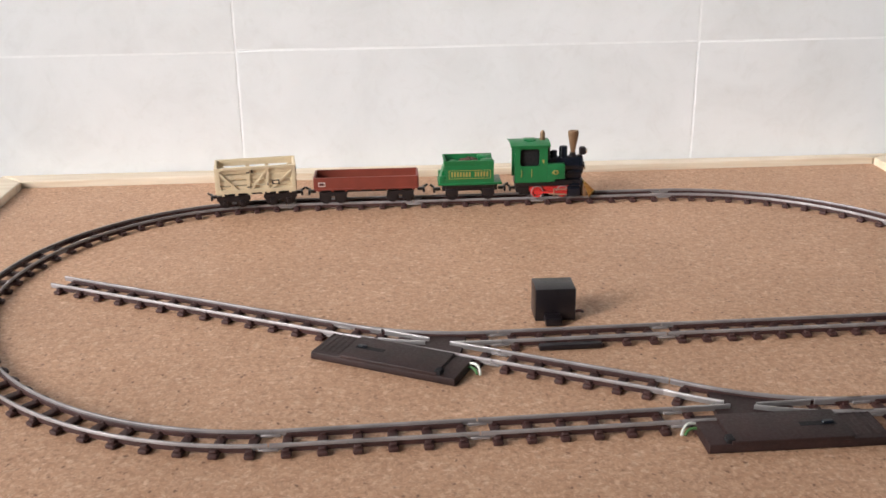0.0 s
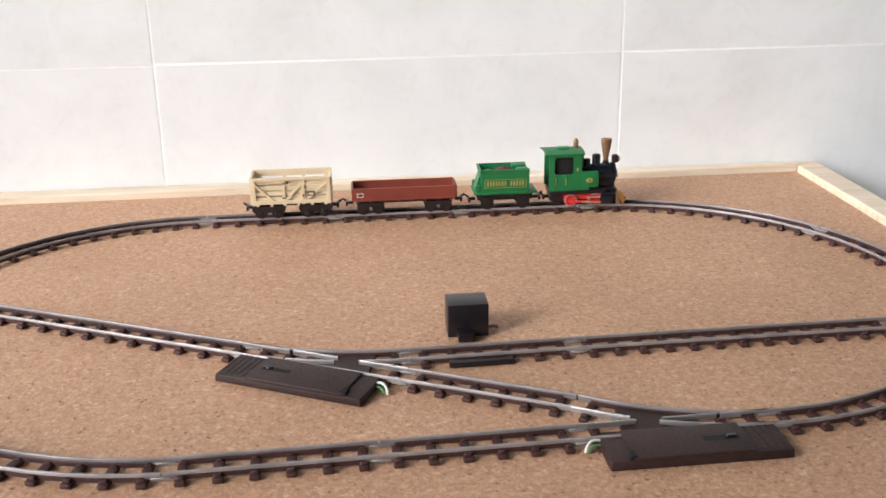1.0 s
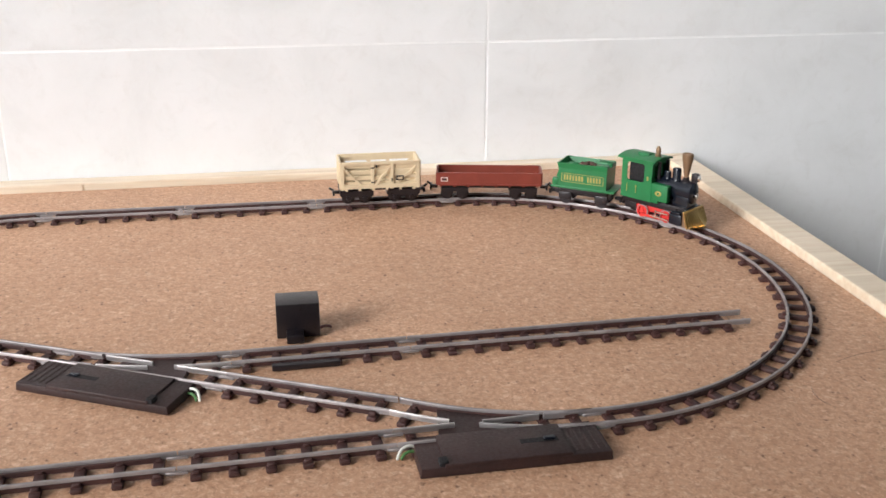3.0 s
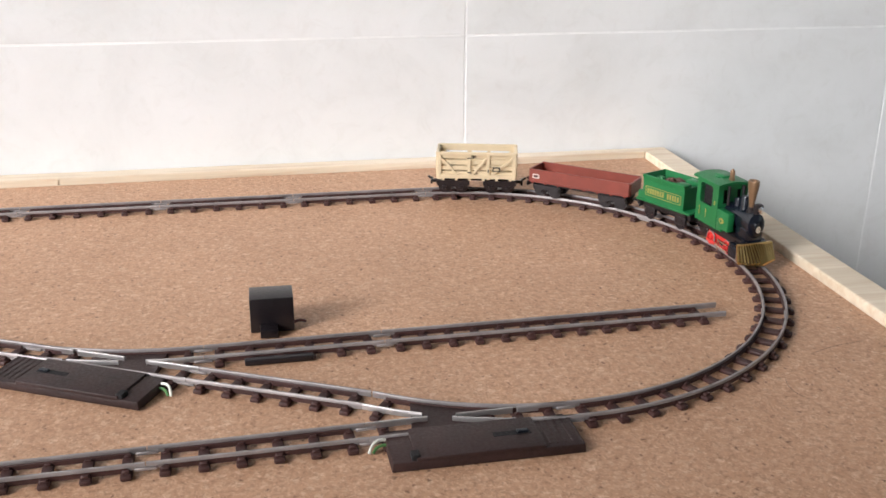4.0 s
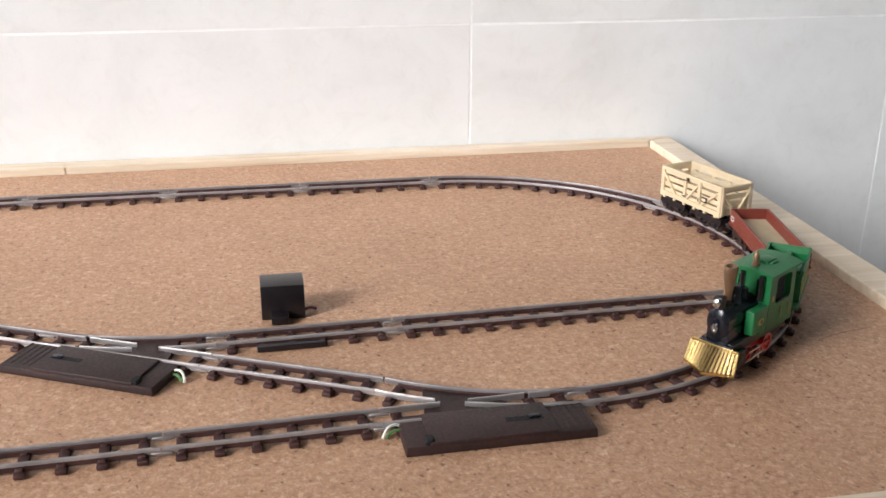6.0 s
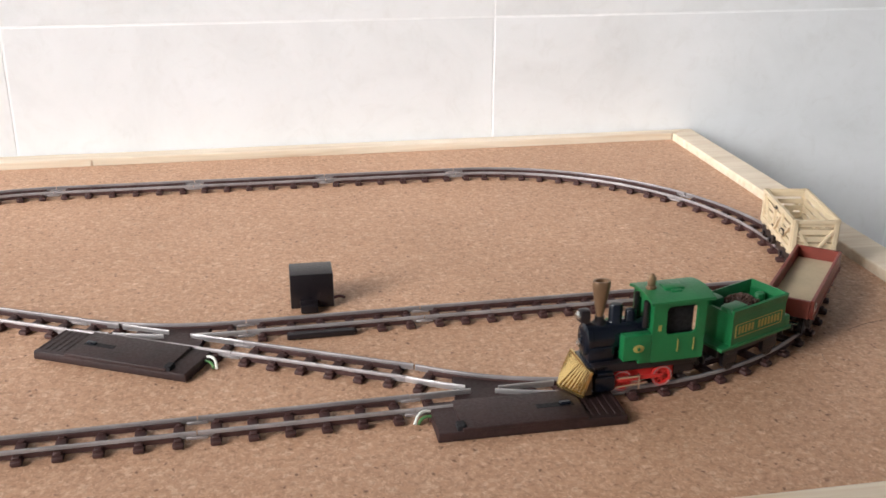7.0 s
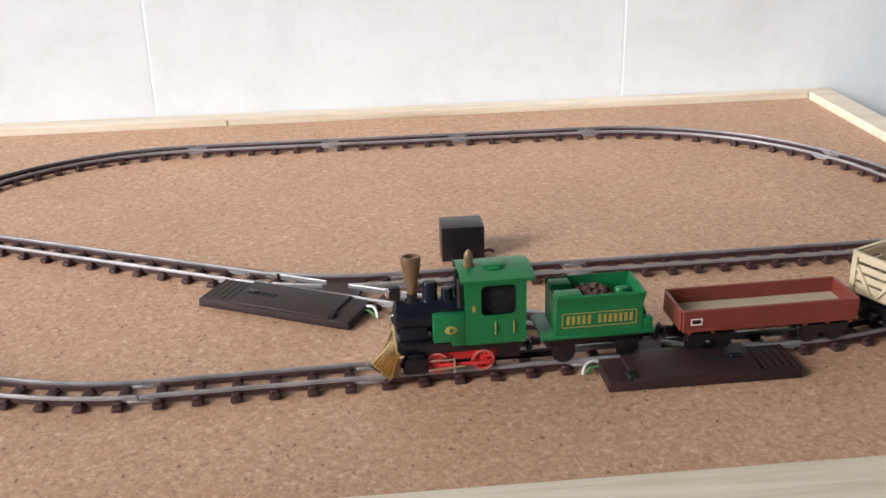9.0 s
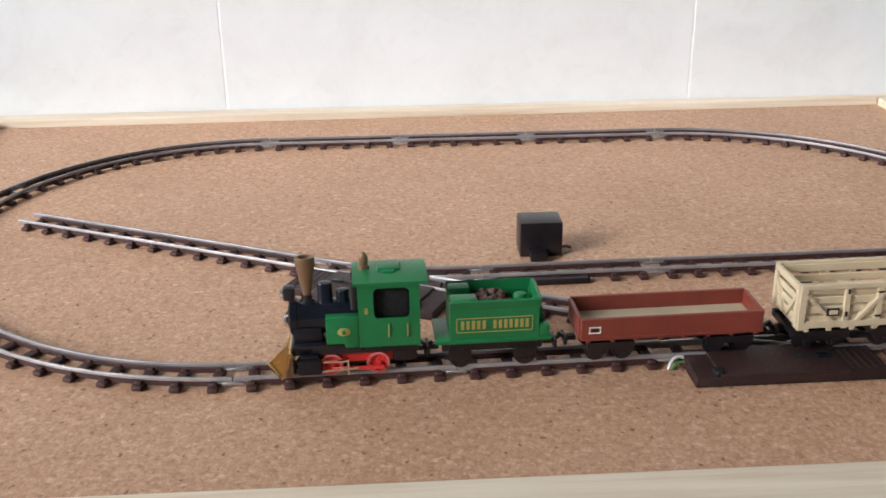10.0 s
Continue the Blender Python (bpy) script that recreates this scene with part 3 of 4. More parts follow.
def wheelset(owner, x):
    for s in (-1, 1):
        ob = new("wheel", WHEEL_MESH)
        ob.parent = owner
        ob.matrix_local = pose(x, -s * 0.0046, WHEEL_Z, 0, 0, 0 if s > 0 else 180)
    ob = new("axle", AXLE_MESH)
    ob.parent = owner
    ob.matrix_local = pose(x, 0, WHEEL_Z)


def coupler(owner, x, way):
    """A hook and loop coupler that sticks out at the end x, towards way (+1 ahead, -1 behind)."""
    bm = bmesh.new()
    block(bm, min(x, x + way * 0.0030), max(x, x + way * 0.0030), -0.0012, 0.0012, 0.0078, 0.0094, 0.0003, None, 1)
    block(bm, min(x + way * 0.0030, x + way * 0.0042), max(x + way * 0.0030, x + way * 0.0042), -0.0034, 0.0034, 0.0072, 0.0098, 0.0004, None, 1)
    bar(bm, (x + way * 0.0040, 0.0010, 0.0095), (x + way * 0.0058, 0.0010, 0.0108), 0.0010, 0.0010)
    part("coupler", bm, BLACK, owner, "black plastic coupler")


# The engine, boiler ahead along +x.
loco = thing("steam_locomotive", "green toy steam engine with bronze funnel and brass cowcatcher", "toy train", "toy train")
bm = bmesh.new()
block(bm, -0.0165, 0.0150, -0.0036, 0.0036, 0.0052, 0.0112, 0.0004)
block(bm, -0.0190, 0.0190, -0.0085, 0.0085, 0.0108, 0.0142, 0.0004)
block(bm, -0.0185, -0.0110, -0.0070, 0.0070, 0.0070, 0.0110, 0.0005)
part("chassis", bm, BLACK, loco, "black chassis")
bm = bmesh.new()
block(bm, -0.0145, 0.0125, -0.0062, 0.0062, 0.0072, 0.0108, 0.0005)
block(bm, 0.0085, 0.0165, -0.0070, 0.0070, 0.0095, 0.0125, 0.0006)
part("red_underframe", bm, RED, loco, "bright red wheel frame")
bm = bmesh.new()
lathe(bm, [(0.0050, -0.004), (0.0055, -0.0035), (0.0055, 0.0180), (0.0058, 0.0182), (0.0058, 0.0200), (0.0050, 0.0206), (0.0022, 0.0210), (0.0018, 0.0216)], Matrix.Translation((0, 0, 0.0212)) @ pose(0, 0, 0, 0, 90), 32)
part("boiler", bm, INK, loco, "blue-black boiler")
bm = bmesh.new()
block(bm, 0.0105, 0.0196, -0.0058, 0.0058, 0.0118, 0.0195, 0.0008)
block(bm, 0.0135, 0.0205, -0.0085, 0.0085, 0.0108, 0.0138, 0.0005)
part("smokebox_saddle", bm, INK, loco)
for s in (-1, 1):
    bm = bmesh.new()
    block(bm, 0.0110, 0.0188, s * 0.0084 - 0.0022, s * 0.0084 + 0.0022, 0.0046, 0.0106, 0.0012)
    block(bm, 0.0120, 0.0178, s * 0.0084 - 0.0024, s * 0.0084 + 0.0024, 0.0106, 0.0118, 0.0004)
    part("cylinder", bm, INK, loco, "blue-black steam cylinder")
# Smokebox door ring and lamp.
bm = bmesh.new()
lathe(bm, [(0.0016, 0), (0.0016, 0.0008), (0.0011, 0.0008), (0.0010, 0.0003)], Matrix.Translation((0.0214, 0, 0.0200)) @ pose(0, 0, 0, 0, 90), 20)
part("door_ring", bm, BRIGHT, loco, "bright smokebox door ring")
lamp = part("headlamp", block(bmesh.new(), 0.0184, 0.0222, -0.0024, 0.0024, 0.0272, 0.0318, 0.0010), BLACK, loco, "black headlamp")
bm = bmesh.new()
lathe(bm, [(0.0017, 0), (0.0017, 0.0006), (0.0012, 0.0009), (0.0005, 0.0011)], Matrix.Translation((0.0221, 0, 0.0294)) @ pose(0, 0, 0, 0, 90), 20)
part("lens", bm, BRIGHT, lamp, "silver lamp lens")
part("bracket", bar(bmesh.new(), (0.0178, 0, 0.0262), (0.0202, 0, 0.0276), 0.003, 0.0014), BLACK, lamp)
# Funnel: black foot, bronze cone.
bm = bmesh.new()
lathe(bm, [(0.0016, 0.0262), (0.0012, 0.0285), (0.0013, 0.0292), (0.0030, 0.0385), (0.0031, 0.0405), (0.0029, 0.0412), (0.0022, 0.0412), (0.0020, 0.0400), (0.0016, 0.0380)], Matrix.Translation((0.0148, 0, 0)), 28)
funnel = part("funnel", bm, BRONZE, loco, "flared bronze funnel")
bm = bmesh.new()
lathe(bm, [(0.0028, 0.0258), (0.0026, 0.0268), (0.0017, 0.0275), (0.0017, 0.0288)], Matrix.Translation((0.0148, 0, 0)), 24)
part("funnel_base", bm, BLACK, funnel, "black funnel foot")
for x, r, z in ((0.0092, 0.0024, 0.0325), (0.0038, 0.0020, 0.0300)):
    bm = bmesh.new()
    lathe(bm, [(r * 1.25, 0.0255), (r * 1.1, 0.0265), (r, 0.0270), (r, z - 0.0006), (r * 0.85, z), (r * 0.5, z + 0.0002)], Matrix.Translation((x, 0, 0)), 24)
    part("dome", bm, INK, loco, "blue-black dome")
# Side tanks and cab.
for s in (-1, 1):
    bm = bmesh.new()
    y0, y1 = s * 0.0058, s * 0.0104
    prism(bm, [(-0.0008, 0.0136), (0.0036, 0.0136), (0.0036, 0.0150), (0.0092, 0.0150), (0.0092, 0.0240), (-0.0008, 0.0240)], y0, y1)
    bmesh.ops.bevel(bm, geom=list(bm.edges), offset=0.0004, segments=2, affect="EDGES", profile=0.5)
    tank = part("side_tank", bm, GREEN, loco, "green side tank")
    bm = bmesh.new()
    lathe(bm, [(0.0017, 0), (0.0017, 0.0003), (0.0015, 0.0004)], Matrix.Translation((0.0038, s * 0.01035, 0.0192)) @ pose(0, 0, 0, -90 * s) @ Matrix.Diagonal((1.15, 0.8, 1, 1)), 20)
    badge = part("badge", bm, GOLD, tank, "small gold oval badge")
    part("mark", block(bmesh.new(), 0.0033, 0.0043, s * 0.0106, s * 0.0110, 0.0186, 0.0198), GREEN, badge, "dark mark on the gold badge")
    # Cab side with its window opening.
    bm = bmesh.new()
    yi, yo = s * 0.0094, s * 0.0104
    for x0, x1, z0, z1 in ((-0.0197, -0.0166, 0.0136, 0.0352), (-0.0056, -0.0008, 0.0136, 0.0352), (-0.0166, -0.0056, 0.0136, 0.0230), (-0.0166, -0.0056, 0.0330, 0.0352)):
        block(bm, x0, x1, min(yi, yo), max(yi, yo), z0, z1)
    bmesh.ops.remove_doubles(bm, verts=bm.verts, dist=1e-6)
    # Rounded corners of the window.
    for cx, cz, qx, qz in ((-0.0166, 0.0230, 1, 1), (-0.0056, 0.0230, -1, 1), (-0.0166, 0.0330, 1, -1), (-0.0056, 0.0330, -1, -1)):
        r = 0.0016
        prism(bm, [(cx, cz)] + [(cx + qx * r * (1 - math.sin(a * math.pi / 8)), cz + qz * r * (1 - math.cos(a * math.pi / 8))) for a in range(5)], min(yi, yo) + 0.00002, max(yi, yo) - 0.00002)
    side = part("cab_side", bm, GREEN, loco, "green cab side with an open window", smooth=False)
    for x in (-0.0100, -0.0158):
        part("handrail", tube(bmesh.new(), [(x, s * 0.0108, 0.0168), (x, s * 0.0110, 0.0190), (x, s * 0.0108, 0.0212)], 0.0002, 6), GOLD, side, "thin gold handrail")
    part("plate", block(bmesh.new(), -0.0038, -0.0028, min(s * 0.0104, s * 0.0107), max(s * 0.0104, s * 0.0107), 0.0248, 0.0268), GOLD, side, "small gold plate")
bm = bmesh.new()
for x0, x1 in ((-0.0022, -0.0010),):
    block(bm, x0, x1, -0.0094, -0.0066, 0.0228, 0.0350)
    block(bm, x0, x1, 0.0066, 0.0094, 0.0228, 0.0350)
    block(bm, x0, x1, -0.0030, 0.0030, 0.0228, 0.0350)
    block(bm, x0, x1, -0.0066, -0.0030, 0.0228, 0.0255)
    block(bm, x0, x1, 0.0030, 0.0066, 0.0228, 0.0255)
    block(bm, x0, x1, -0.0066, -0.0030, 0.0325, 0.0350)
    block(bm, x0, x1, 0.0030, 0.0066, 0.0325, 0.0350)
front = part("cab_front", bm, GREEN, loco, "green cab front with two narrow windows", smooth=False)
# Block filling the cab; the dark of the interior is painted into its colour.
bm = bmesh.new()
block(bm, -0.0175, -0.0024, -0.0088, 0.0088, 0.0140, 0.0222, 0.0004)
block(bm, -0.0166, -0.0030, -0.0078, 0.0078, 0.0222, 0.0332, 0.0012)
part("cab_interior", bm, SLOT, loco, "block inside the cab, painted near-black for the shade there")
part("firebox_pipe", tube(bmesh.new(), [(0.0004, 0.0062, 0.0252), (0.0004, 0.0062, 0.0345)], 0.0011), BLACK, loco, "black pipe before the cab")
part("firebox_pipe", tube(bmesh.new(), [(0.0004, -0.0040, 0.0255), (0.0004, -0.0040, 0.0345)], 0.0009), BLACK, loco, "black pipe before the cab")
# Roof: a shallow curve with a raised hatch.
outline = [(-0.0116 + 0.0232 * k / 12, 0.0353 + 0.0013 * (1 - ((k - 6) / 6) ** 2)) for k in range(13)]
outline += [(y, z - 0.0010) for y, z in reversed(outline)]
bm = prism(bmesh.new(), outline, -0.0006, 0.0222, pose(0, 0, 0, 0, 0, 90))
roof = part("roof", bm, GREEN, loco, "green curved cab roof")
bm = bmesh.new()
block(bm, -0.0140, -0.0070, -0.0034, 0.0034, 0.0360, 0.0374, 0.0005)
block(bm, -0.0126, -0.0086, -0.0052, 0.0052, 0.0358, 0.0369, 0.0004)
part("hatch", bm, GREEN, roof)
bm = bmesh.new()
lathe(bm, [(0.0017, 0.0358), (0.0018, 0.0374), (0.0013, 0.0378), (0.0015, 0.0390), (0.0014, 0.0406), (0.0008, 0.0416), (0.0004, 0.0420)], Matrix.Translation((-0.0030, 0, 0)), 20)
part("whistle_dome", bm, BRONZE, roof, "small bronze whistle dome")
# Cowcatcher of brass bars.
cow = part("cowcatcher", block(bmesh.new(), 0.0198, 0.0210, -0.0102, 0.0102, 0.0120, 0.0134, 0.0003), BRASS, loco, "pleated brass cowcatcher")
foot = bmesh.new()
for s in (-1, 1):
    bar(foot, (0.0284, 0, 0.0052), (0.0232, s * 0.0108, 0.0052), 0.0008, 0.0010)
part("foot_rail", foot, BRASS, cow)
for k in range(15):
    y = -0.0106 + 0.0212 * k / 14
    bm = bmesh.new()
    bar(bm, (0.0205, y * 0.94, 0.0128), (0.0284 - 0.48 * abs(y), y, 0.0050), 0.00105, 0.0007, up=(1, 0, 0.4))
    part("slat", bm, BRASS, cow)
bm = prism(bmesh.new(), [(0.0200, 0.0050), (0.0222, 0.0050), (0.0203, 0.0121), (0.0200, 0.0121)], -0.0100, 0.0100)
part("backing", bm, BRONZE, cow)
coupler(loco, -0.0180, -1)


# Length, width and height to scale; the cowcatcher is as wide as the buffer beam.
for ob in loco.children_recursive:
    wide = 0.86 if ob == cow or ob.parent == cow else 0.73
    ob.data.transform(Matrix.Translation((0.0284 * 0.04, 0, RAIL_TOP * 0.03)) @ Matrix.Diagonal((0.96, wide, 0.97, 1)))
# Driving wheels and their rods.
DRIVE_R = 0.0032
DRIVER_MESH = mesh_of(wheel_bm(DRIVE_R, 0.0018, 8), RED, True)
DRIVERS, RODS = [], []
for x in (-0.0050, 0.0090):
    for s in (-1, 1):
        ob = new("driving_wheel", DRIVER_MESH)
        ob.parent = loco
        ob.matrix_local = pose(x, s * 0.0052, RAIL_TOP + DRIVE_R, 0, 0, 0)
        tagged(ob, "bright red spoked driving wheel")
        pin = part("crank_pin", lathe(bmesh.new(), [(0.0005, -0.0012), (0.0005, 0.0012)], pose(0.0015, 0, 0, 90), 10), BRIGHT, ob)
        ring = bmesh.new()
        tube(ring, [(DRIVE_R * math.cos(k * math.pi / 12), s * 0.0007, DRIVE_R * math.sin(k * math.pi / 12)) for k in range(25)], 0.0003, 6)
        part("tyre", ring, RAIL, ob, "steel tyre")
        DRIVERS.append((ob, x, s))
for s in (-1, 1):
    bm = bmesh.new()
    block(bm, -0.0058, 0.0098, -0.0003, 0.0003, -0.0006, 0.0006, 0.0001, None, 1)
    rod = part("coupling_rod", bm, RED, loco, "red coupling rod")
    RODS.append((rod, s))
    bm = bmesh.new()
    bar(bm, (0.0010, s * 0.0076, 0.0066), (0.0116, s * 0.0076, 0.0060), 0.0004, 0.0007)
    bar(bm, (0.0040, s * 0.0076, 0.0046), (0.0040, s * 0.0076, 0.0098), 0.0005, 0.0009, up=(0, 1, 0))
    block(bm, 0.0040, 0.0112, s * 0.0076 - 0.0003, s * 0.0076 + 0.0003, 0.0088, 0.0094)
    part("crosshead", bm, BRIGHT, loco, "bright steel slide bars")

# The tender.
tender = thing("tender", "green toy coal tender with gold lettering bars", "toy train", "toy train")
bm = bmesh.new()
block(bm, -0.0150, 0.0150, -0.0062, 0.0062, 0.0085, 0.0126, 0.0004)
block(bm, -0.0130, 0.0130, -0.0080, 0.0080, 0.0098, 0.0124, 0.0004)
for x in (-0.0098, 0.0098):
    for s in (-1, 1):
        block(bm, x - 0.0035, x + 0.0035, s * 0.0074 - 0.0006, s * 0.0074 + 0.0006, 0.0058, 0.0100, 0.0008)
part("underframe", bm, BLACK, tender, "black underframe")
for x in (-0.0098, 0.0098):
    wheelset(tender, x)
part("running_board", block(bmesh.new(), -0.0172, 0.0172, -0.0110, 0.0110, 0.0124, 0.0136, 0.0004), GREEN, tender)
tank = part("rear_panel", block(bmesh.new(), -0.0134, -0.0122, -0.0098, 0.0098, 0.0134, 0.0232), GREEN, tender, smooth=False)
part("rear_flare", bar(bmesh.new(), (-0.0133, -0.0103, 0.0240), (-0.0133, 0.0103, 0.0240), 0.0011, 0.0032, up=(-0.25, 0, 1)), GREEN, tender, smooth=False)
part("front_panel", block(bmesh.new(), 0.0116, 0.0128, -0.0098, 0.0098, 0.0134, 0.0240), GREEN, tender, smooth=False)
for s in (-1, 1):
    side = part("side_panel", block(bmesh.new(), -0.0133, 0.0127, s * 0.0098 - 0.0006, s * 0.0098 + 0.0006, 0.0134, 0.0228), GREEN, tender, "green side panel with gold lettering bars", smooth=False)
    part("side_flare", bar(bmesh.new(), (-0.0136, s * 0.0101, 0.0240), (0.0128, s * 0.0101, 0.0240), 0.0011, 0.0032, up=(0, s * 0.28, 1)), GREEN, tender, smooth=False)
    # Lettering stands as plain gold bars inside a gold outline.
    yo = s * 0.01045
    y0, y1 = min(yo, yo + s * 0.00025), max(yo, yo + s * 0.00025)
    bm = bmesh.new()
    for x0, x1, z0, z1 in ((-0.0112, 0.0108, 0.0159, 0.0161), (-0.0112, 0.0108, 0.0202, 0.0204), (-0.0115, -0.0112, 0.0161, 0.0202), (0.0108, 0.0111, 0.0161, 0.0202)):
        block(bm, x0, x1, y0, y1, z0, z1)
    part("gold_outline", bm, GOLD, side, "thin gold panel outline", smooth=False)
    bm = bmesh.new()
    x = -0.0102
    for k in range(13):
        if k != 7:
            block(bm, x, x + 0.0009, y0, y1, 0.0169, 0.0195)
        x += 0.00158
    part("lettering", bm, GOLD, side, "gold lettering as plain bars", smooth=False)
    bm = block(bmesh.new(), -0.0166, -0.0134, min(s * 0.0062, s * 0.0103), max(s * 0.0062, s * 0.0103), 0.0134, 0.0172, 0.0005)
    part("end_locker", bm, GREEN, tender)
bm = prism(bmesh.new(), [(-0.0134, 0.0135), (-0.0164, 0.0135), (-0.0160, 0.0158), (-0.0136, 0.0226)], -0.0060, 0.0060)
part("sloped_back", bm, GREEN, tender)
part("deck", block(bmesh.new(), -0.0124, 0.0118, -0.0093, 0.0093, 0.0190, 0.0204, 0.0002), GREEN, tender)
bm = bmesh.new()
block(bm, 0.0046, 0.0126, 0.0022, 0.0092, 0.0200, 0.0256, 0.0008)
block(bm, 0.0060, 0.0126, -0.0092, -0.0030, 0.0200, 0.0256, 0.0008)
part("tool_locker", bm, GREEN, tender)
bm = bmesh.new()
lathe(bm, [(0.0022, 0.0200), (0.0022, 0.0235), (0.0018, 0.0241), (0.0006, 0.0243)], Matrix.Translation((-0.0088, 0.0000, 0)), 20)
part("filler_cap", bm, GREEN, tender)
bm = bmesh.new()
rc = random.Random(7)
for k in range(80):
    x, y = rc.uniform(-0.0060, 0.0044), rc.uniform(-0.0085, 0.0080)
    h = 0.0205 + 0.0040 * max(0, 1 - (x / 0.0075) ** 2) * max(0, 1 - (y / 0.0105) ** 2)
    r = rc.uniform(0.0007, 0.0014)
    res = bmesh.ops.create_icosphere(bm, subdivisions=1, radius=r)
    for v in res["verts"]:
        v.co = v.co * rc.uniform(0.75, 1.2)
    bmesh.ops.transform(bm, matrix=pose(x, y, h, rc.uniform(0, 180), rc.uniform(0, 180), 0), verts=res["verts"])
tagged(part("coal", bm, COAL, tender, "brown-black lumpy coal load", smooth=False), kind="stuff")
for ch in tender.children_recursive:
    if not ch.name.startswith(("wheel", "axle")):
        ch.data.transform(Matrix.Diagonal((1.02, 0.74, 1, 1)))
coupler(tender, 0.0160, 1)
coupler(tender, -0.0160, -1)

# The open wagon.
gondola = thing("open_wagon", "oxide red open toy wagon with a beige floor", "toy wagon", "toy train")
GL, GW = 0.0281, 0.0081
GZ0, GZ1 = 0.0115, 0.0186
for s in (-1, 1):
    bm = block(bmesh.new(), -GL, GL, s * GW - 0.0006, s * GW + 0.0006, GZ0, GZ1, 0.0002, None, 1)
    block(bm, -GL, GL, s * (GW + 0.0004) - 0.0006, s * (GW + 0.0004) + 0.0006, GZ0, GZ0 + 0.0008, 0.0001, None, 1)
    part("side_wall", bm, OXIDE, gondola, smooth=False)
    part("end_wall", block(bmesh.new(), s * GL - 0.0006, s * GL + 0.0006, -GW + 0.0006, GW - 0.0006, GZ0, GZ1 - 0.0002, 0.0002, None, 1), OXIDE, gondola, smooth=False)
    for k in range(8):
        x = -GL + 0.0022 + (2 * GL - 0.0044) * k / 7
        part("stake_pocket", block(bmesh.new(), x - 0.0006, x + 0.0006, s * (GW + 0.0005) - 0.0005, s * (GW + 0.0005) + 0.0005, GZ0 - 0.0008, GZ0 + 0.0009, 0.0002, None, 1), OXIDE, gondola)
part("floor_panel", block(bmesh.new(), -GL + 0.0007, GL - 0.0007, -GW + 0.0007, GW - 0.0007, GZ0 + 0.0003, GZ0 + 0.0022, 0.0001, None, 1), SAND, gondola, "smooth beige load floor")
for s in (-1, 1):
    yo = s * (GW + 0.0006)
    y0, y1 = min(yo, yo + s * 0.0002), max(yo, yo + s * 0.0002)
    x = GL - 0.0060 if s > 0 else -GL + 0.0022
    bm = bmesh.new()
    for x0, x1, z0, z1 in ((x, x + 0.0036, 0.0138, 0.0141), (x, x + 0.0036, 0.0157, 0.0160), (x, x + 0.0003, 0.0141, 0.0157), (x + 0.0033, x + 0.0036, 0.0141, 0.0157)):
        block(bm, x0, x1, y0, y1, z0, z1)
    part("label_outline", bm, WHITE, gondola, "small white label outline", smooth=False)
    part("label_mark", block(bmesh.new(), x + 0.0008, x + 0.0028, y0, y1, 0.0145, 0.0153), BLACK, gondola, "dark bar on the label", smooth=False)
bm = bmesh.new()
block(bm, -0.0265, 0.0265, -0.0030, 0.0030, 0.0092, 0.0115, 0.0003)
block(bm, -0.0250, 0.0250, -0.0068, -0.0058, 0.0097, 0.0115, 0.0002)
block(bm, -0.0250, 0.0250, 0.0058, 0.0068, 0.0097, 0.0115, 0.0002)
part("underframe", bm, BLACK, gondola, "black underframe")
for x in (-0.0185, 0.0185):
    bm = bmesh.new()
    for s in (-1, 1):
        prism(bm, [(x - 0.0075, 0.0100), (x + 0.0075, 0.0100), (x + 0.0072, 0.0075), (x + 0.0050, 0.0058), (x + 0.0028, 0.0058), (x + 0.0016, 0.0076), (x - 0.0016, 0.0076), (x - 0.0028, 0.0058), (x - 0.0050, 0.0058), (x - 0.0072, 0.0075)], s * 0.0064, s * 0.0078)
    block(bm, x - 0.0020, x + 0.0020, -0.0064, 0.0064, 0.0072, 0.0100)
    part("bogie_frame", bm, BLACK, gondola, "black bogie frame", smooth=False)
    wheelset(gondola, x - 0.0042)
    wheelset(gondola, x + 0.0042)
coupler(gondola, 0.0279, 1)
coupler(gondola, -0.0279, -1)

# The slatted stock car.
stock = thing("stock_wagon", "cream slatted open-topped toy cattle wagon on black bogies", "toy wagon", "toy train")
SL, SW, SZ0, SZ1 = 0.0210, 0.0090, 0.0127, 0.0275
part("floor_panel", block(bmesh.new(), -SL, SL, -SW, SW, SZ0, SZ0 + 0.0014, 0.0002), CREAM, stock)
side_rows = [SZ0 + 0.0026, SZ0 + 0.0058, SZ0 + 0.0090, SZ0 + 0.0126]


def panel_slats(owner, a, b, y_or_x, along):
    """Slats of one wall; along 'x' for sides, 'y' for ends."""
    for k, z in enumerate(side_rows):
        h = 0.0011 if k < 3 else 0.0013
        bm = bmesh.new()
        if along == "x":
            block(bm, a, b, y_or_x - 0.0004, y_or_x + 0.0004, z - h, z + h, 0.0001, None, 1)
        else:
            block(bm, y_or_x - 0.0004, y_or_x + 0.0004, a, b, z - h, z + h, 0.0001, None, 1)
        part("slat", bm, CREAM, owner, smooth=False)


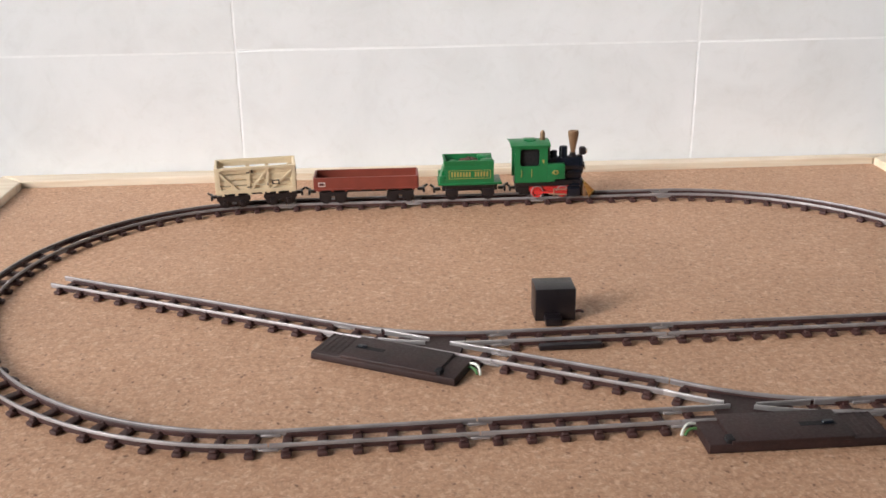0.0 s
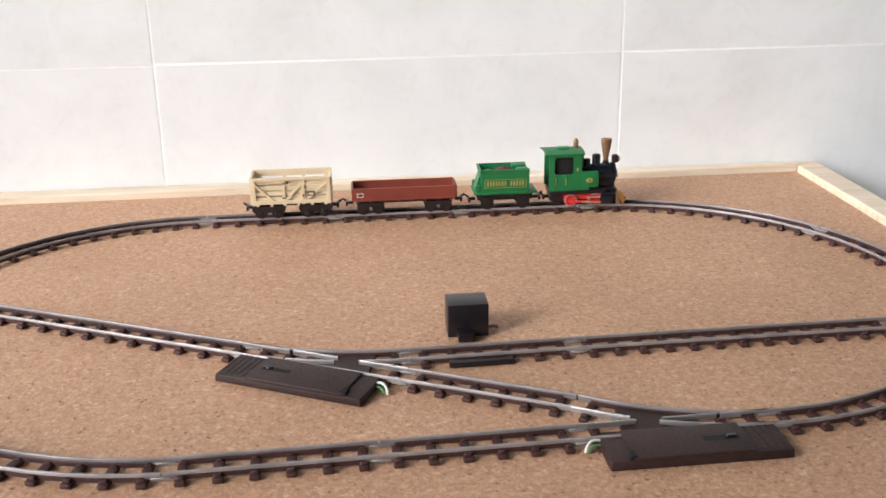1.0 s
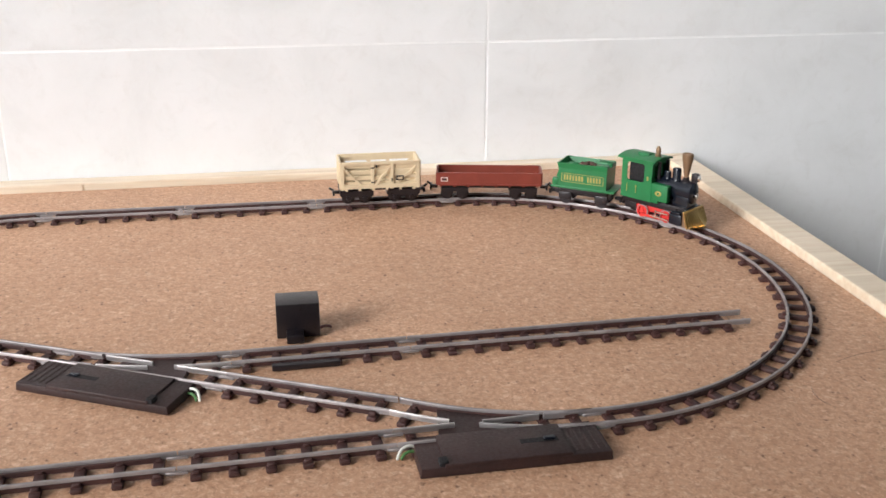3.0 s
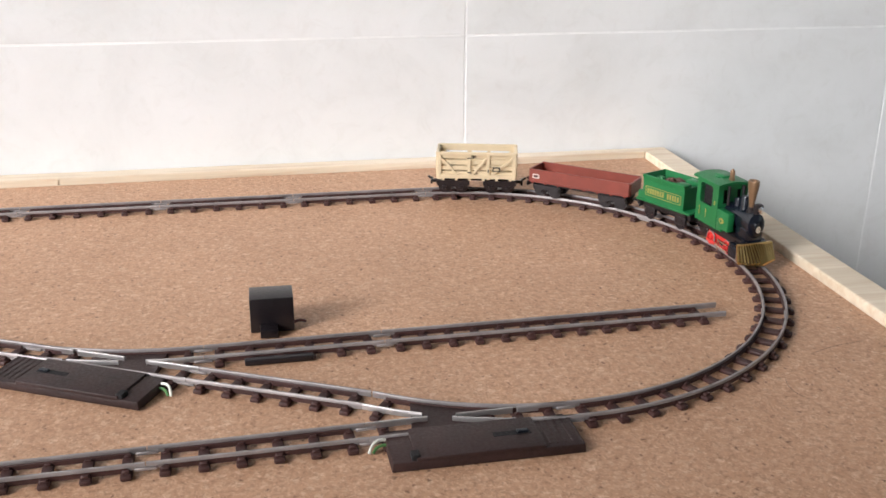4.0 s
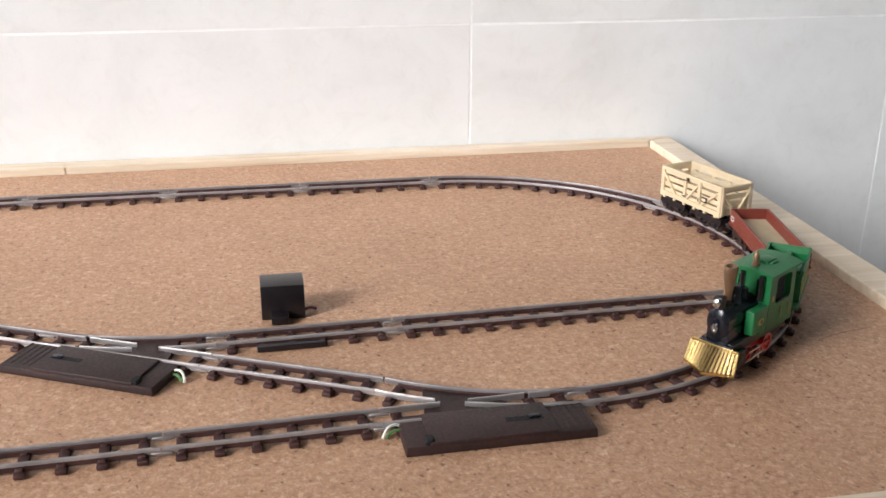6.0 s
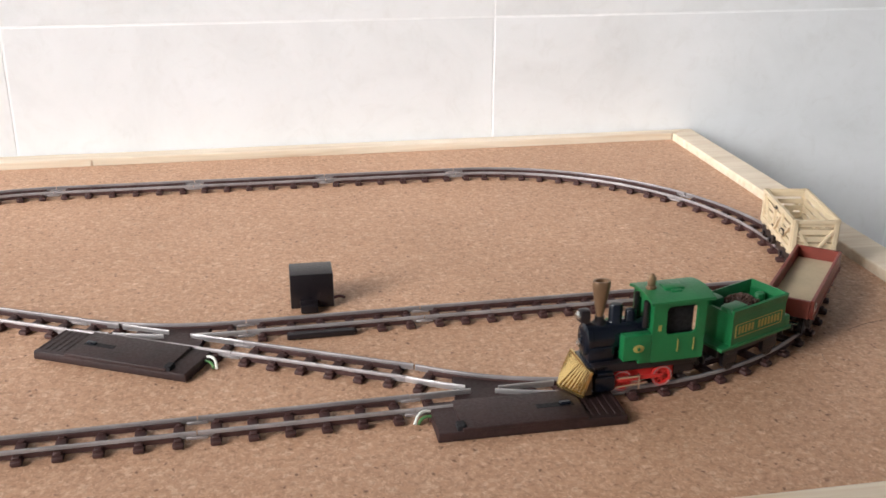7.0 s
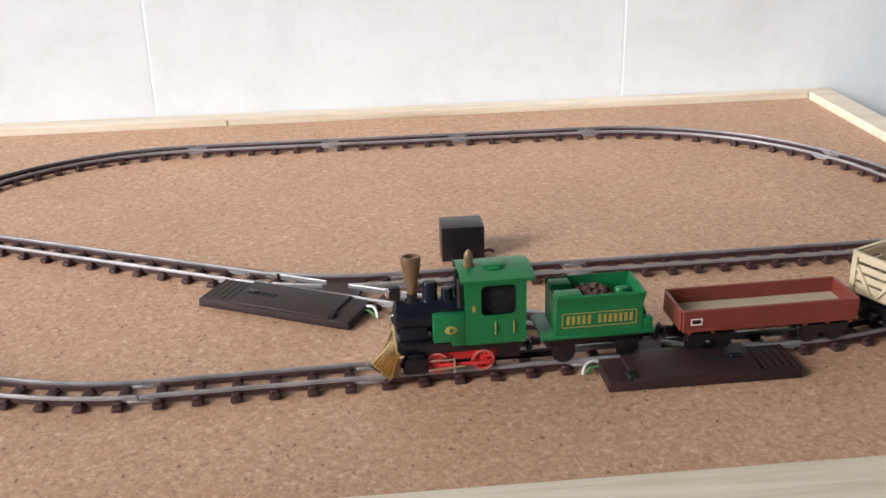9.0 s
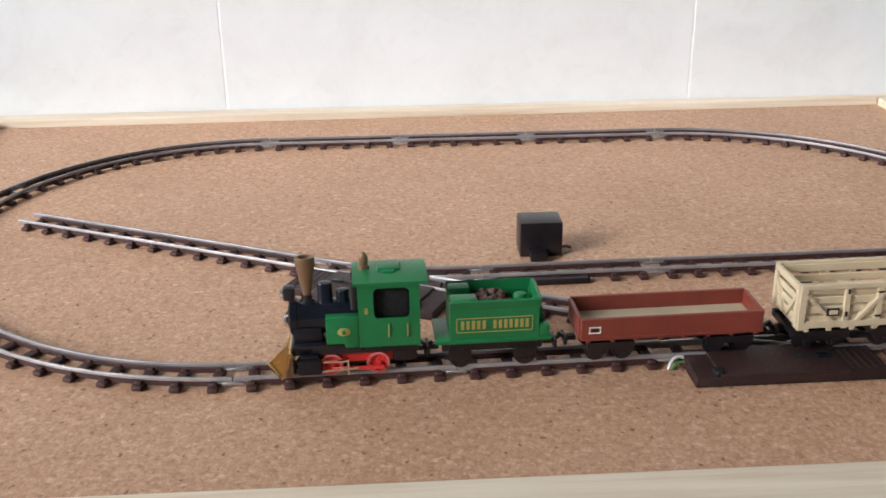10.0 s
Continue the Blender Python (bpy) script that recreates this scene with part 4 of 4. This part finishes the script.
for s in (-1, 1):
    panel_slats(stock, -SL, SL, s * (SW - 0.0006), "x")
    panel_slats(stock, -SW + 0.001, SW - 0.001, s * (SL - 0.0006), "y")
    y = s * (SW + 0.0001)
    for x in (-SL + 0.0010, -0.0040, 0.0062, SL - 0.0010):
        w = 0.0011 if abs(x) > 0.01 else 0.0009
        part("post", block(bmesh.new(), x - w, x + w, y - 0.0006, y + 0.0006, SZ0 - 0.0006, SZ1, 0.0001, None, 1), CREAM, stock, smooth=False)
    for x0, z0, x1, z1 in ((-SL + 0.002, SZ1 - 0.0035, -0.0095, SZ0 + 0.0012), (-0.0032, SZ0 + 0.0012, 0.0052, SZ1 - 0.0035), (0.0070, SZ0 + 0.0012, SL - 0.0020, SZ1 - 0.0035)):
        part("diagonal_brace", bar(bmesh.new(), (x0 * -s, y, z0), (x1 * -s, y, z1), 0.0011, 0.0015, up=(0, 1, 0)), CREAM, stock, smooth=False)
    part("side_sill", block(bmesh.new(), -SL, SL, y - 0.0007, y + 0.0007, SZ0, SZ0 + 0.0022, 0.0001, None, 1), CREAM, stock, smooth=False)
    part("top_rail", block(bmesh.new(), -SL, SL, y - 0.0007, y + 0.0007, SZ1 - 0.0016, SZ1, 0.0001, None, 1), CREAM, stock, smooth=False)
    bm = bmesh.new()
    for k in range(6):
        x = -SL + 0.003 + (2 * SL - 0.006) * k / 5
        block(bm, x - 0.0007, x + 0.0007, y - 0.0006, y + 0.0006, SZ0 - 0.0012, SZ0 + 0.0002)
    part("step_bracket", bm, CREAM, stock, smooth=False)
    for x, z, w, h in ((s * 0.0040 + 0.0022, SZ0 + 0.0122, 0.0003, 0.0008), (0.0062, SZ0 + 0.0045, 0.0003, 0.0008), (-0.0040, SZ0 + 0.0116, 0.0009, 0.0003), (-0.0040, SZ0 + 0.0034, 0.0009, 0.0003)):
        part("latch", block(bmesh.new(), x - w, x + w, y + s * 0.0004 - 0.0004, y + s * 0.0004 + 0.0004, z - h, z + h), BLACK, stock, "small black latch", smooth=False)
    xo = s * (SL + 0.0001)
    for yy in (-SW + 0.0008, SW - 0.0008):
        part("post", block(bmesh.new(), xo - 0.0006, xo + 0.0006, yy - 0.0009, yy + 0.0009, SZ0, SZ1, 0.0001, None, 1), CREAM, stock, smooth=False)
    for q in (-1, 1):
        part("diagonal_brace", bar(bmesh.new(), (xo, q * (SW - 0.002), SZ0 + 0.0095), (xo, q * 0.0012, SZ0 + 0.0012), 0.0011, 0.0013, up=(1, 0, 0)), CREAM, stock, smooth=False)
    part("top_rail", block(bmesh.new(), xo - 0.0006, xo + 0.0006, -SW, SW, SZ1 - 0.0018, SZ1 - 0.0002, 0.0001, None, 1), CREAM, stock, smooth=False)
    # Small framed label on the side.
    bm = bmesh.new()
    yo = y + s * 0.0007
    y0, y1 = min(yo, yo + s * 0.0003), max(yo, yo + s * 0.0003)
    cx, cz = 0.0105, SZ0 + 0.0055
    block(bm, cx - 0.0020, cx + 0.0020, y0, y1, cz - 0.0013, cz + 0.0013, 0.00005, None, 1)
    lab = part("label_plate", bm, BLACK, stock, "small black framed label", smooth=False)
    part("label_mark", block(bmesh.new(), cx - 0.0013, cx + 0.0013, y0 + s * 0.0002, y1 + s * 0.0002, cz - 0.0007, cz + 0.0007), CREAM, lab, smooth=False)
bm = bmesh.new()
block(bm, -0.0195, 0.0195, -0.0030, 0.0030, 0.0096, 0.0123, 0.0003)
part("underframe", bm, BLACK, stock, "black underframe")
for x in (-0.0125, 0.0125):
    bm = bmesh.new()
    for s in (-1, 1):
        prism(bm, [(x - 0.0088, 0.0112), (x + 0.0088, 0.0112), (x + 0.0090, 0.0090), (x + 0.0064, 0.0060), (x + 0.0030, 0.0056), (x + 0.0016, 0.0076), (x - 0.0016, 0.0076), (x - 0.0030, 0.0056), (x - 0.0064, 0.0060), (x - 0.0090, 0.0090)], s * 0.0066, s * 0.0086)
        for q in (-0.0045, 0.0045):
            block(bm, x + q - 0.0012, x + q + 0.0012, s * 0.0088 - 0.0006, s * 0.0088 + 0.0006, 0.0062, 0.0084, 0.0003)
    block(bm, x - 0.0025, x + 0.0025, -0.0066, 0.0066, 0.0072, 0.0112)
    block(bm, x - 0.0088, x - 0.0076, -0.0072, 0.0072, 0.0086, 0.0108)
    block(bm, x + 0.0076, x + 0.0088, -0.0072, 0.0072, 0.0086, 0.0108)
    part("bogie_frame", bm, BLACK, stock, "black bogie frame", smooth=False)
    wheelset(stock, x - 0.0045)
    wheelset(stock, x + 0.0045)
coupler(stock, 0.0208, 1)
coupler(stock, -0.0208, -1)

# ---- what moves: the train along the loop ----
FRONT = [
    (0, 0.1726), (1, 0.2341), (2, 0.2950), (3, 0.3575), (4, 0.4220), (5, 0.4865), (6.5, 0.5832), (7, 0.6140), (7.5, 0.6428), (8, 0.6690), (8.5, 0.6957), (9, 0.7253), (9.5, 0.7543), (10, 0.7826),
]
FRONT_FIT = np.polyfit([t for t, s in FRONT], [s for t, s in FRONT], 6)
# Heights of the vehicles to scale, from the rail top up; the open wagon rides high.
for owner, f, lift in ((gondola, 0.98, 0.0009), (tender, 1.05, 0.0), (stock, 0.97, 0.0005)):
    for ob in owner.children:
        if not ob.name.startswith(("wheel", "axle")):
            for piece in [ob] + list(ob.children):
                piece.data.transform(Matrix.Translation((0, 0, RAIL_TOP * (1 - f) + lift)) @ Matrix.Diagonal((1, 1, f, 1)))

SET_BACK = {"loco": (loco, 0.0290, 0.0072), "tender": (tender, 0.0703, 0.0098), "gondola": (gondola, 0.1246, 0.0185), "stock": (stock, 0.1856, 0.0125)}


def front_at(t):
    return float(np.polyval(FRONT_FIT, t))


def play(t, ahead, bend, behind):
    """Play in the couplings: taut on the back straight, closed up from the bend on."""
    return float(np.interp(t, [0, 2, 4.5, 10], [ahead, 0, bend, behind]))


def on_loop(s, half):
    a, b = LOOP.at(s - half), LOOP.at(s + half)
    return pose((a[0] + b[0]) / 2, (a[1] + b[1]) / 2, 0, 0, 0, math.degrees(math.atan2(b[1] - a[1], b[0] - a[0])))


def motions():
    times = [round(k * 0.1, 1) for k in range(101)]
    slack = {"loco": (0, 0, 0), "tender": (0.0010, -0.0008, -0.0016), "gondola": (0.0036, -0.0016, -0.0016), "stock": (0.0030, -0.0030, -0.0030)}
    for kind, (ob, behind, half) in SET_BACK.items():
        walk(ob, [(t, on_loop(front_at(t) - behind - play(t, *slack[kind]), half)) for t in times])
    fine = [k / 15 for k in range(151)]
    for ob, x, s in DRIVERS:
        walk(ob, [(t, pose(x, s * 0.0052, RAIL_TOP + DRIVE_R, 0, math.degrees((front_at(t) - front_at(0)) / DRIVE_R), 0)) for t in fine])
    for ob, s in RODS:
        rows = []
        for t in fine:
            a = (front_at(t) - front_at(0)) / DRIVE_R
            rows.append((t, pose(0.0015 * math.cos(a), s * 0.0069, RAIL_TOP + DRIVE_R - 0.0015 * math.sin(a))))
        walk(ob, rows)


motions()
